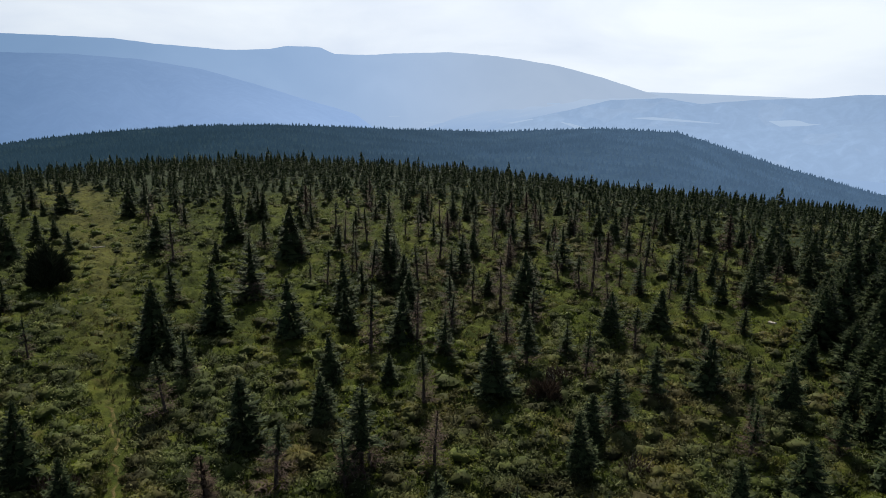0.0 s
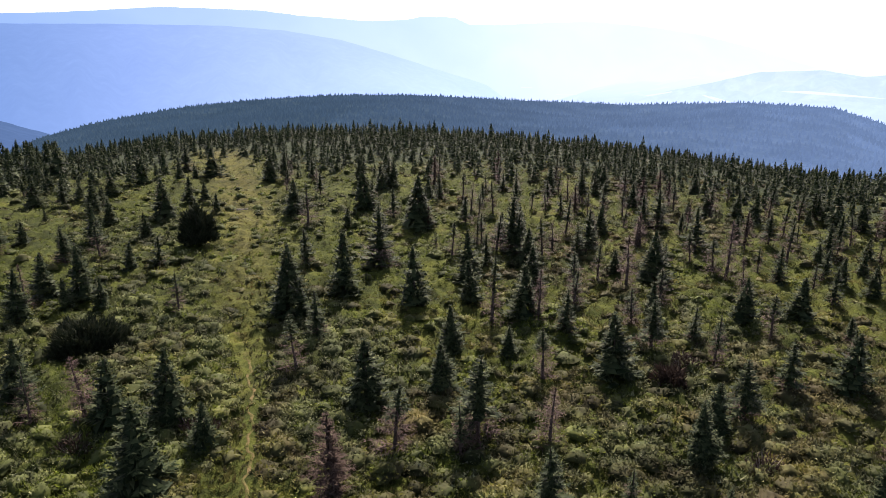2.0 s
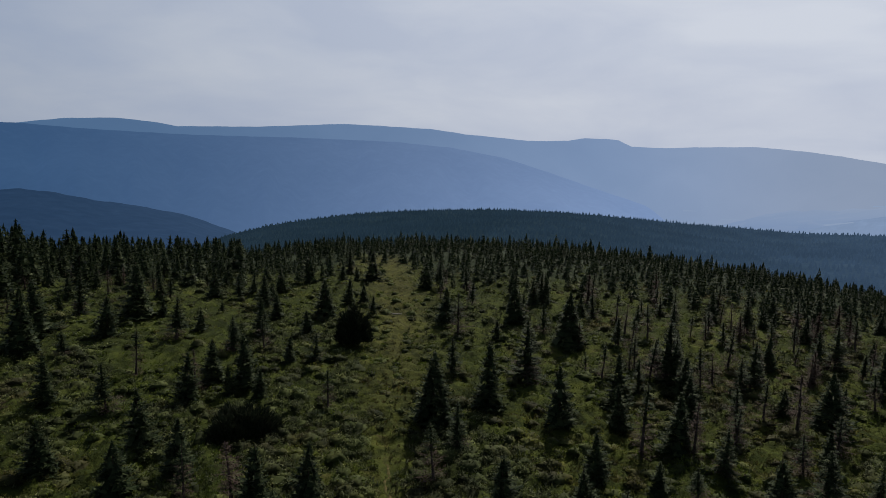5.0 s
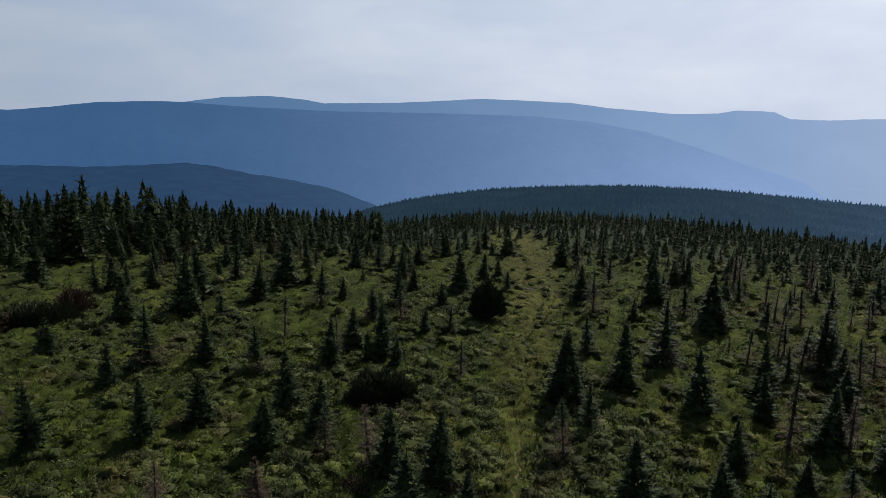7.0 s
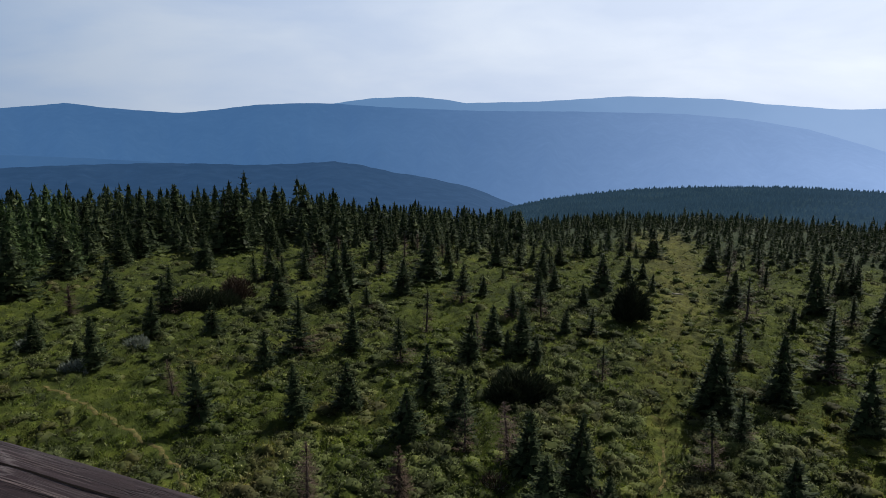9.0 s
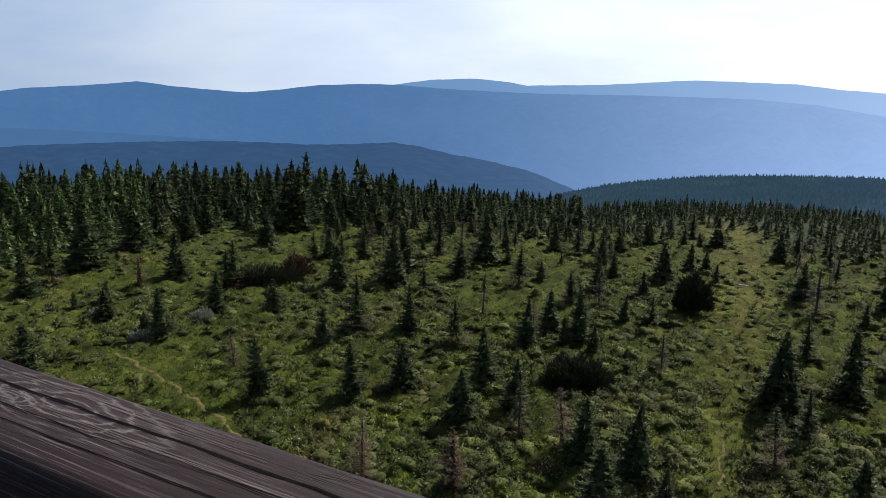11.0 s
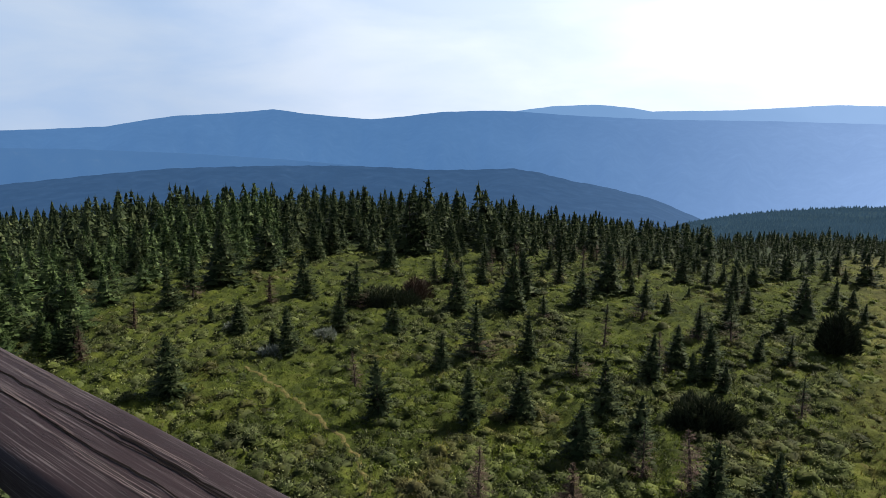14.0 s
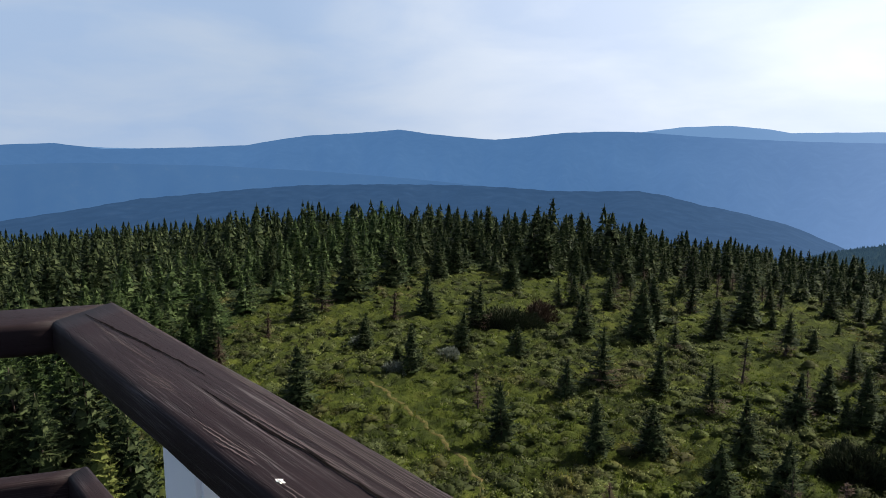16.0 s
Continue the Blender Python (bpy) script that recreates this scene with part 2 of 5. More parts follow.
def painted_haze_material(name, tint, sunny, veil, low_lift, fields=0.0, mottle=0.0, span=(-0.9, -0.02), top=None, fade=None):
    """Wooded slopes with miles of summer haze painted in as emission: a pale glow, stronger toward the sun and down in
    the valley.
    """
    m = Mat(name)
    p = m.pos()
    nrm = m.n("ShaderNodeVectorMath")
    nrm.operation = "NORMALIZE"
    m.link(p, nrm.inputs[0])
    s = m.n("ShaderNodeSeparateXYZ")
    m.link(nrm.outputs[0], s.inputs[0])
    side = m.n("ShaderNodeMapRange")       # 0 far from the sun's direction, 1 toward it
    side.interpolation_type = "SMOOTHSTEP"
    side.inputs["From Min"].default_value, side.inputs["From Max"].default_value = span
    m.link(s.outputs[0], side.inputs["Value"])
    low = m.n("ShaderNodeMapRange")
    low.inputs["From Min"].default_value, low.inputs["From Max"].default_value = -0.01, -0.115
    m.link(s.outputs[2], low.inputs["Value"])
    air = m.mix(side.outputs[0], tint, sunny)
    if fade:                               # haze colour painted whiter toward the plain
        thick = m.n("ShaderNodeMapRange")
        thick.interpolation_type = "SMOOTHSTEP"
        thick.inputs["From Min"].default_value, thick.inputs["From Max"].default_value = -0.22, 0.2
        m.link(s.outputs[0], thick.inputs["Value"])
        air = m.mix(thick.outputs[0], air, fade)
    if top:                                # paler haze colour painted near the horizon
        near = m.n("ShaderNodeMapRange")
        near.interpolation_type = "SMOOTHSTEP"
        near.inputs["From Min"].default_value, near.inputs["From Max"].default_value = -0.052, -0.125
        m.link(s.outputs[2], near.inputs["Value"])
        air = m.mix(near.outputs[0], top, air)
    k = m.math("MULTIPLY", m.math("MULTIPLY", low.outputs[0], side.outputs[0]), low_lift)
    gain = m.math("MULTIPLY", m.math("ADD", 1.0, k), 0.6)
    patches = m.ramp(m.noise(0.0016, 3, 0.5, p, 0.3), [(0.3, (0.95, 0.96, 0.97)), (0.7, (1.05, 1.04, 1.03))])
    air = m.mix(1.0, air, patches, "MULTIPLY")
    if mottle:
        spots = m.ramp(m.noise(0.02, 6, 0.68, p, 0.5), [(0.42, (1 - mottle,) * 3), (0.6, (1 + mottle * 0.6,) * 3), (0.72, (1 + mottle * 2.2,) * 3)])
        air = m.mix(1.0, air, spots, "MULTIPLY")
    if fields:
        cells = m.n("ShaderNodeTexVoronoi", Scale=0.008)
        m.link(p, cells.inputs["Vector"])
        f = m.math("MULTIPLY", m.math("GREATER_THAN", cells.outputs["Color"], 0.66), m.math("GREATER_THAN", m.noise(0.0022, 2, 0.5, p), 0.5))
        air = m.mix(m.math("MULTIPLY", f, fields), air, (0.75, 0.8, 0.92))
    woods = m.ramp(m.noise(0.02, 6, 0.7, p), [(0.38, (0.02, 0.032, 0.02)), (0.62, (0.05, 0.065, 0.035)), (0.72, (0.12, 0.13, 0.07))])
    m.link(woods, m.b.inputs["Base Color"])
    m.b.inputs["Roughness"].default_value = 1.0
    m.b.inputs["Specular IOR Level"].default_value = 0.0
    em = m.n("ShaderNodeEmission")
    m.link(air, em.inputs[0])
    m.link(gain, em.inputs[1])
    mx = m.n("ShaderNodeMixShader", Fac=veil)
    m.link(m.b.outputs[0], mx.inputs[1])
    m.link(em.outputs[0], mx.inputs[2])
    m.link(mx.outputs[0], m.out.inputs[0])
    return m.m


M_GROUND, M_PATH = ground_material(), path_material()
# backdrop colours with the haze painted in as glow
M_BACK = painted_haze_material("hazy_high_mountains", (0.13, 0.25, 0.46), (0.42, 0.57, 0.88), 0.975, 0.0, span=(-0.9, 0.08), fade=(0.48, 0.58, 0.79))
M_FAR = painted_haze_material("hazy_mountains", (0.067, 0.156, 0.335), (0.34, 0.48, 0.80), 0.96, 0.15, mottle=0.02)
M_FOOT = painted_haze_material("hazy_foothills", (0.060, 0.141, 0.305), (0.2, 0.33, 0.6), 0.94, 0.1)
M_HILL = painted_haze_material("hazy_hill", (0.033, 0.077, 0.168), (0.15, 0.24, 0.42), 0.96, 0.2, mottle=0.06)
M_PALE = painted_haze_material("pale_hazy_hills", (0.29, 0.415, 0.67), (0.345, 0.47, 0.72), 0.95, 0.15, fields=0.04, mottle=0.04)
M_PLAIN = painted_haze_material("pale_hazy_plain", (0.33, 0.47, 0.76), (0.37, 0.51, 0.80), 0.985, 0.0, fields=0.05, top=(0.50, 0.61, 0.83))
M_RIDGE = painted_haze_material("distant_woods_painted_haze", (0.028, 0.056, 0.088), (0.097, 0.165, 0.285), 0.9, 0.0, mottle=0.12, span=(-0.42, 0.55))


def plank_material(knots=()):
    m = Mat("brown_stained_weathered_timber")
    p = m.obj()

    def stretched(x, y):
        v = m.n("ShaderNodeMapping")
        v.inputs["Scale"].default_value = (x, y, y)
        m.link(p, v.inputs[0])
        return v.outputs[0]

    grain = m.noise(3.4, 9, 0.72, stretched(1.0, 22.0), 1.2)
    fibre = m.noise(6.0, 5, 0.6, stretched(1.0, 110.0), 0.6)
    wide = m.noise(3.0, 5, 0.62, p, 0.8)
    c = m.ramp(grain, [(0.22, (0.005, 0.0026, 0.0032)), (0.4, (0.0092, 0.0047, 0.0056)), (0.62, (0.012, 0.0061, 0.0073)), (0.86, (0.021, 0.0128, 0.0145))])
    # pale worn fibres in patches
    worn = m.math("MULTIPLY", m.ramp(fibre, [(0.54, (0, 0, 0)), (0.64, (0.8, 0.8, 0.8))]), m.ramp(wide, [(0.42, (0, 0, 0)), (0.64, (1, 1, 1))]))
    for x, y, size in knots:
        d = m.n("ShaderNodeVectorMath")
        d.operation = "SUBTRACT"
        d.inputs[1].default_value = (x, y, 0)
        m.link(p, d.inputs[0])
        s = m.n("ShaderNodeVectorMath")
        s.operation = "MULTIPLY"
        s.inputs[1].default_value = (1.0 / size, 3.6 / size, 0)
        m.link(d.outputs[0], s.inputs[0])
        ln = m.n("ShaderNodeVectorMath")
        ln.operation = "LENGTH"
        m.link(s.outputs[0], ln.inputs[0])
        r = m.math("ADD", ln.outputs["Value"], m.math("ADD", m.math("MULTIPLY", wide, 0.9), m.math("MULTIPLY", grain, 0.5)))
        ring = m.ramp(m.math("SINE", m.math("MULTIPLY", r, 34.0)), [(0.55, (0, 0, 0)), (0.95, (1, 1, 1))])
        near = m.ramp(ln.outputs["Value"], [(0.55, (1, 1, 1)), (1.0, (0, 0, 0))])
        worn = m.math("MAXIMUM", worn, m.math("MULTIPLY", m.math("MULTIPLY", ring, near), m.ramp(fibre, [(0.38, (0.45, 0.45, 0.45)), (0.55, (1, 1, 1))])))
    c = m.mix(m.math("MULTIPLY", worn, 0.85), c, (0.10, 0.086, 0.088))
    split = m.ramp(m.noise(2.4, 3, 0.5, stretched(1.0, 26.0), 0.5), [(0.492, (1, 1, 1)), (0.498, (0.1, 0.1, 0.1)), (0.503, (1, 1, 1))])
    c = m.mix(0.8, c, split, "MULTIPLY")
    m.link(c, m.b.inputs["Base Color"])
    m.b.inputs["Roughness"].default_value = 0.66
    m.b.inputs["Specular IOR Level"].default_value = 0.14
    m.bump(m.math("ADD", m.math("MULTIPLY", grain, 0.5), m.math("MULTIPLY", split, 0.8)), 0.5, 0.0025)
    return m.m


def plain_material(name, col, rough=0.5, grime=(0.4, 0.4, 0.38), metallic=0.0):
    m = Mat(name)
    p = m.obj()
    m.link(m.mix(m.ramp(m.noise(6, 6, 0.65, p), [(0.52, (0, 0, 0)), (0.85, (0.6, 0.6, 0.6))]), col, grime), m.b.inputs["Base Color"])
    m.b.inputs["Roughness"].default_value = rough
    m.b.inputs["Metallic"].default_value = metallic
    m.bump(m.noise(60, 3, 0.5, p), 0.1, 0.002)
    return m.m


M_PLANK = plank_material([(1.757, 0.0195, 0.16), (1.683, 0.0045, 0.06)])
M_CRACK = plain_material("open_wood_crack", (0.006, 0.005, 0.005), 0.95, (0.012, 0.01, 0.01))
M_SCRATCH = plain_material("rubbed_wood_and_lit_edge", (0.085, 0.07, 0.07), 0.9, (0.03, 0.022, 0.024))
for m_ in (M_CRACK, M_SCRATCH):
    m_.node_tree.nodes["Principled BSDF"].inputs["Specular IOR Level"].default_value = 0.0
M_WHITE = plain_material("white_paint", (0.78, 0.79, 0.8), 0.45, (0.6, 0.6, 0.58))
M_DROP = plain_material("bird_dropping", (0.75, 0.74, 0.7), 0.9)


# ---- mesh helpers ----
def mesh_from(name, verts, faces, material, smooth=False):
    me = bpy.data.meshes.new(name)
    me.from_pydata([tuple(v) for v in verts], [], [tuple(f) for f in faces])
    me.materials.append(material)
    if smooth:
        me.polygons.foreach_set("use_smooth", [True] * len(me.polygons))
    me.update()
    return me


def mesh_arrays(name, verts, faces, material):
    """verts (n, 3), faces (m, k): one mesh from arrays."""
    me = bpy.data.meshes.new(name)
    k = faces.shape[1]
    me.vertices.add(len(verts))
    me.vertices.foreach_set("co", np.ascontiguousarray(verts, dtype=np.float32).ravel())
    me.loops.add(faces.size)
    me.loops.foreach_set("vertex_index", np.ascontiguousarray(faces, dtype=np.int32).ravel())
    me.polygons.add(len(faces))
    me.polygons.foreach_set("loop_start", np.arange(0, faces.size, k, dtype=np.int32))
    me.materials.append(material)
    me.update(calc_edges=True)
    return me


def part(name, bm, material, parent, label=""):
    me = bpy.data.meshes.new(name)
    bm.to_mesh(me)
    bm.free()
    me.materials.append(material)
    ob = new(name, me)
    ob.parent = parent
    return tagged(ob, label=label)


def part_mesh(name, me, parent, label=""):
    ob = new(name, me)
    ob.parent = parent
    return tagged(ob, label=label)


# ---- the ground: a flat-topped mountain that falls away to a valley ----
def curve(table):
    xs, ys = zip(*sorted(table))
    return lambda a: np.interp(a, xs, ys)


# crest of the wooded shoulder, as degrees below the eye against degrees left of +y
ridge_el = curve([(-59.61, -14), (-33.78, -9.9), (-26.82, -8.45), (-21.86, -7.1), (-19.27, -6.4), (-13.31, -6.35), (-5.36, -6.85), (2.78, -6.75),
                  (11.72, -6.4), (17.88, -6.35), (23.84, -6.6), (28.81, -6.95), (32.79, -7.45), (35.77, -7.9), (38.75, -8.6), (42.72, -10.0), (51.66, -13), (178.83, -14)])
# the summit's own edge: height angle of the treetops there, and the trees' height
edge_el = curve([(-60, -10.2), (-24, -10.3), (-15, -10.1), (-8.7, -9.65), (-2, -9.05), (3, -8.78), (9, -8.3), (18, -8.05), (31, -8.3), (39, -8.5), (49.5, -8.1), (57.5, -7.4), (65.5, -6.9), (76.5, -6.7), (100, -7.0), (180, -9)])
edge_tree = curve([(-60, 2.2), (30, 2.2), (52, 5.2), (80, 5.2), (90, 4.2), (180, 4)])
# how far the open meadow reaches in each direction
meadow_end = curve([(-60, 26), (-38, 28), (-33, 35), (-31, 42), (-29, 52), (-25, 60), (-18, 66), (-8, 69), (0, 71), (12, 73), (22, 75), (25, 86), (28.5, 90), (31, 76), (40, 76), (50, 86), (58, 84), (66, 80), (73, 82),
                    (78, 76), (84, 62), (90, 50), (95, 42), (100, 36), (130, 30)])
CREST, EYE_Z = 1100.0, 16.0
RNG = np.random.default_rng(7)


def smooth(a, b, x):
    t = np.clip((x - a) / (b - a), 0, 1)
    return t * t * (3 - 2 * t)


def wavy(x, y):
    return (0.5 * np.sin(x * 0.61 + 1.3 * np.sin(y * 0.37)) + 0.5 * np.sin(y * 0.53 + 1.7 * np.sin(x * 0.29 + 1)) +
            0.35 * np.sin(x * 1.9 + 2.0 * np.sin(y * 1.3)) * np.sin(y * 1.7 + 0.6))


PATH_A = [(-9.2, 17), (-10, 19.3), (-11.6, 23.3), (-12.9, 26.3), (-14.7, 29.9), (-17.1, 35.3), (-20.9, 43.6), (-25.2, 53), (-30.9, 64.4), (-39.1, 77.1)]
PATH_B = [(-24.5, 11.0), (-27, 11.9), (-29.1, 12.3), (-30.6, 12.5), (-34.8, 12.3), (-37.6, 12.1), (-41, 11.7), (-44, 11.2)]


def near_line(x, y, line):
    """Distance from points to a polyline."""
    best = np.full(np.shape(x), 1e9)
    for (ax, ay), (bx, by) in zip(line, line[1:]):
        dx, dy = bx - ax, by - ay
        t = np.clip(((x - ax) * dx + (y - ay) * dy) / (dx * dx + dy * dy), 0, 1)
        best = np.minimum(best, np.hypot(x - ax - t * dx, y - ay - t * dy))
    return best


def ground_z(x, y):
    x, y = np.asarray(x, float), np.asarray(y, float)
    r, az = np.hypot(x, y), np.degrees(np.arctan2(-x, y))
    crest = EYE_Z + CREST * np.tan(np.radians(ridge_el(az) + 0.43)) - 6
    def side(q):
        line = EYE_Z + q * np.tan(np.radians(edge_el(az))) - edge_tree(az) - 0.02 * np.maximum(q - 90, 0) - 0.065 * np.maximum(q - 125, 0)
        return -np.logaddexp(0.0, -line / 1.2) * 1.2
    t = smooth(350, CREST, r)
    z350 = side(350.0)
    far = z350 + (crest - z350) * (0.35 * t + 0.65 * np.clip((r - 350) / (CREST - 350), 0, 1))
    z = np.where(r > 350, far, np.where(r > 40, side(r) * smooth(40, 60, r), 0.0))
    over = np.clip((r - CREST) / 1500, 0, 1)
    z = np.where(r > CREST, crest + (-520 - crest) * over ** 0.75, z)
    keep_flat = smooth(0.1, 0.8, near_line(x, y, PATH_A[:5])) * smooth(0.15, 1.0, near_line(x, y, PATH_B))
    rough = 0.11 * wavy(x, y) * smooth(12, 20, r) * (1 - smooth(300, 500, r)) * keep_flat
    tuss = np.sin(x * 2.3 + 1.6 * np.sin(y * 1.1 + 0.4)) * np.sin(y * 2.6 + 1.4 * np.sin(x * 1.3)) + 0.6 * np.sin(x * 4.7 + 2 * np.sin(y * 2.1)) * np.sin(y * 5.3 + 1.1 * np.sin(x * 3.1))
    hum = 0.19 * tuss * (1 - smooth(70, 130, r)) * keep_flat
    big = 0.012 * (r - 350) * np.sin(az * 0.21 + r * 0.006) * smooth(380, 600, r) * (1 - smooth(900, 1050, r))
    return z + rough + hum + big


def build_ground():
    az = np.concatenate([np.linspace(-44, 112, 470), np.linspace(116, 312, 50)])
    rr = np.concatenate([np.geomspace(0.0005, 14, 14), np.geomspace(15, 110, 230), np.geomspace(113, 1100, 60), np.geomspace(1150, 4900, 22)])
    A, R = np.meshgrid(np.radians(az), rr)
    X, Y = -np.sin(A) * R, np.cos(A) * R
    Z = ground_z(X, Y)
    na, nr = len(az), len(rr)
    verts = np.concatenate([np.stack([X, Y, Z], -1).reshape(-1, 3), [[0, 0, 0]]])
    i, j = np.meshgrid(np.arange(nr - 1), np.arange(na), indexing="ij")
    j2 = (j + 1) % na
    quads = np.stack([i * na + j, (i + 1) * na + j, (i + 1) * na + j2, i * na + j2], -1).reshape(-1, 4)[:, ::-1]
    me = mesh_arrays("ground", verts, quads, M_GROUND)
    me.polygons.foreach_set("use_smooth", [True] * len(me.polygons))
    # past 330 m the ground glows with painted haze too
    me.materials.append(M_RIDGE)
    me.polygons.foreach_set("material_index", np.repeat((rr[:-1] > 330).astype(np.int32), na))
    r = np.hypot(verts[:, 0], verts[:, 1])
    dry = np.exp(-(near_line(verts[:, 0], verts[:, 1], PATH_A[3:] + [(-47, 92)]) / (1.2 + r * 0.028)) ** 2) * smooth(24, 60, r)
    at = me.attributes.new("dry", "FLOAT", "POINT")
    at.data.foreach_set("value", dry.astype(np.float32))
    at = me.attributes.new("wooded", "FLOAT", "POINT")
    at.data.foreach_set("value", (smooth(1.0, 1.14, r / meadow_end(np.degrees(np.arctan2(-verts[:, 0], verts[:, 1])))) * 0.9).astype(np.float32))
    ob = new("ground", me)
    return tagged(ob, "green mountaintop meadow of grass and bilberry falling into woods", "ground", kind="structure")


build_ground()


def build_path(name, line, width, label):
    pts = []
    for (ax, ay), (bx, by) in zip(line, line[1:]):
        n = max(2, int(math.hypot(bx - ax, by - ay) / 0.35))
        pts += [(ax + (bx - ax) * k / n, ay + (by - ay) * k / n) for k in range(n)]
    verts, faces = [], []
    for k in range(1, len(pts) - 1):
        d = Vector((pts[k + 1][0] - pts[k - 1][0], pts[k + 1][1] - pts[k - 1][1], 0)).normalized()
        s = Vector((-d.y, d.x, 0))
        jig = 0.12 * math.sin(k * 0.9) + 0.08 * math.sin(k * 2.3)
        for u in (-1, -0.4, 0.4, 1):
            w = width * (0.5 + 0.16 * math.sin(k * 1.7 + u * 3) + 0.12 * math.sin(k * 3.1))
            q = Vector((pts[k][0], pts[k][1], 0)) + s * (u * w + jig)
            verts.append((q.x, q.y, float(ground_z(q.x, q.y)) + (0.02 if abs(u) < 0.5 else -0.05)))
    rows_n = len(verts) // 4
    for k in range(rows_n - 1):
        for c_ in range(3):
            a = 4 * k + c_
            faces.append((a, a + 4, a + 5, a + 1))
    ob = new(name, mesh_from(name, verts, faces, M_PATH, True))
    return tagged(ob, label, "path", kind="structure")


build_path("footpath_1", PATH_A[:5], 0.22, "narrow trodden dirt footpath through the meadow grass")
build_path("footpath_2", PATH_B, 0.4, "narrow trodden earth footpath winding through bilberry")


# ---- mountains across the valley (backdrop) ----
def strip(name, crest, dist, foot_el, depth, material, label, step=0.35, bumps=0.05, seed=1, lo=None, hi=None):
    """A mountain range: a crest given by its height angle against direction, a creased slope toward the viewer, a back slope."""
    angs = [a for a, _ in crest]
    lo, hi = (min(angs) if lo is None else lo), (max(angs) if hi is None else hi)
    el = curve(crest)
    az = np.arange(lo, hi + 1e-6, step)
    rng = np.random.default_rng(seed)
    ph = rng.uniform(0, 6.28, 8)
    lev = np.array([0, 0.12, 0.25, 0.4, 0.55, 0.7, 0.82, 0.91, 0.97, 1.0, 1.04])
    verts = []
    for v in lev:
        top_z = EYE_Z + dist * np.tan(np.radians(el(az) + bumps * 0.35 * (np.sin(az * 3.1 + ph[0]) * 0.5 + np.sin(az * 7.7 + ph[1]) * 0.3 + np.sin(az * 17 + ph[2]) * 0.25)))
        foot = EYE_Z + (dist - depth) * math.tan(radians(foot_el))
        crease = np.sin(az * 0.55 + ph[3] + 2.2 * v) + 0.6 * np.sin(az * 1.4 + ph[4] - 3 * v) + 0.35 * np.sin(az * 3.3 + ph[5] + 4 * v)
        R = dist - depth * (1 - v) + crease * depth * 0.10 * v * (1 - min(v, 1)) * 4
        Z = foot + (top_z - foot) * min(v, 1) ** 0.85 - (v > 1) * 60
        a = np.radians(az)
        verts.append(np.stack([-np.sin(a) * R, np.cos(a) * R, Z + 0 * a], -1))
    na = len(az)
    V = np.concatenate(verts)
    i, j = np.meshgrid(np.arange(len(lev) - 1), np.arange(na - 1), indexing="ij")
    Q = np.stack([i * na + j, i * na + j + 1, (i + 1) * na + j + 1, (i + 1) * na + j], -1).reshape(-1, 4)
    me = mesh_arrays(name, V, Q, material)
    me.polygons.foreach_set("use_smooth", [True] * len(me.polygons))
    return tagged(new(name, me), label, "mountain", kind="structure")


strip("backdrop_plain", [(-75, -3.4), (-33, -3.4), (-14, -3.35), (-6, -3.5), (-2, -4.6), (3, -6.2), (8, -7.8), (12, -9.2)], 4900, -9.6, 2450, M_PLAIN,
      "flat farmland plain fading into painted pale summer haze", seed=3, step=0.7, bumps=0.02)
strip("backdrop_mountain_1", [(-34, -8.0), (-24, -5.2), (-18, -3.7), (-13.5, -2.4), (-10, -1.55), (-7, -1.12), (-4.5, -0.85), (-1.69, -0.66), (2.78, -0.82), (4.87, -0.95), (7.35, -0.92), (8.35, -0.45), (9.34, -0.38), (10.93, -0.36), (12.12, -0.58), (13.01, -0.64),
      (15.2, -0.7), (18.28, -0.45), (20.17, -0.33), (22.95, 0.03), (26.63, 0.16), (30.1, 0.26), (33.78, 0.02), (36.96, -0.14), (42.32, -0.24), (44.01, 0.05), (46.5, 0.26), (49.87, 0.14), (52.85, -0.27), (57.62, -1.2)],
      4700, -7.5, 900, M_BACK, "high mountain ridge in painted blue haze with a rounded summit", seed=5)
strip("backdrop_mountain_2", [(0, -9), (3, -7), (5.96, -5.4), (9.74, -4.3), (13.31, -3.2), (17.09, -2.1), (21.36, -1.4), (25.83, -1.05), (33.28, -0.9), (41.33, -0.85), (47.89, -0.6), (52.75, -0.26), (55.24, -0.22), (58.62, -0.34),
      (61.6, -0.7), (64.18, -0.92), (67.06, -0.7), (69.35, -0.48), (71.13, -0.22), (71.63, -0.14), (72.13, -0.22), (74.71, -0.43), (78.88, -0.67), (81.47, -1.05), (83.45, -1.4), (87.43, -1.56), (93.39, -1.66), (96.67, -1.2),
      (100.05, -1.3), (111.27, -2.0)], 4000, -9.8, 1500, M_FAR, "long wooded mountain ridge in painted blue haze", seed=6)
strip("backdrop_mountain_3", [(76, -2.4), (82, -1.75), (91.4, -1.62), (94.4, -1.5), (99.4, -1.35), (105.3, -1.5), (119.2, -1.6)], 4500, -4.0, 500, M_BACK, "low mountains in painted blue haze on the far horizon", seed=9)
strip("backdrop_mountain_4", [(56, -6.5), (62, -4.9), (70, -4.1), (78, -3.45), (86, -2.95), (95.4, -2.6), (101.3, -2.7), (114.3, -3.0)], 2900, -9.0, 320, M_FOOT, "wooded foothills in painted blue haze", seed=19)
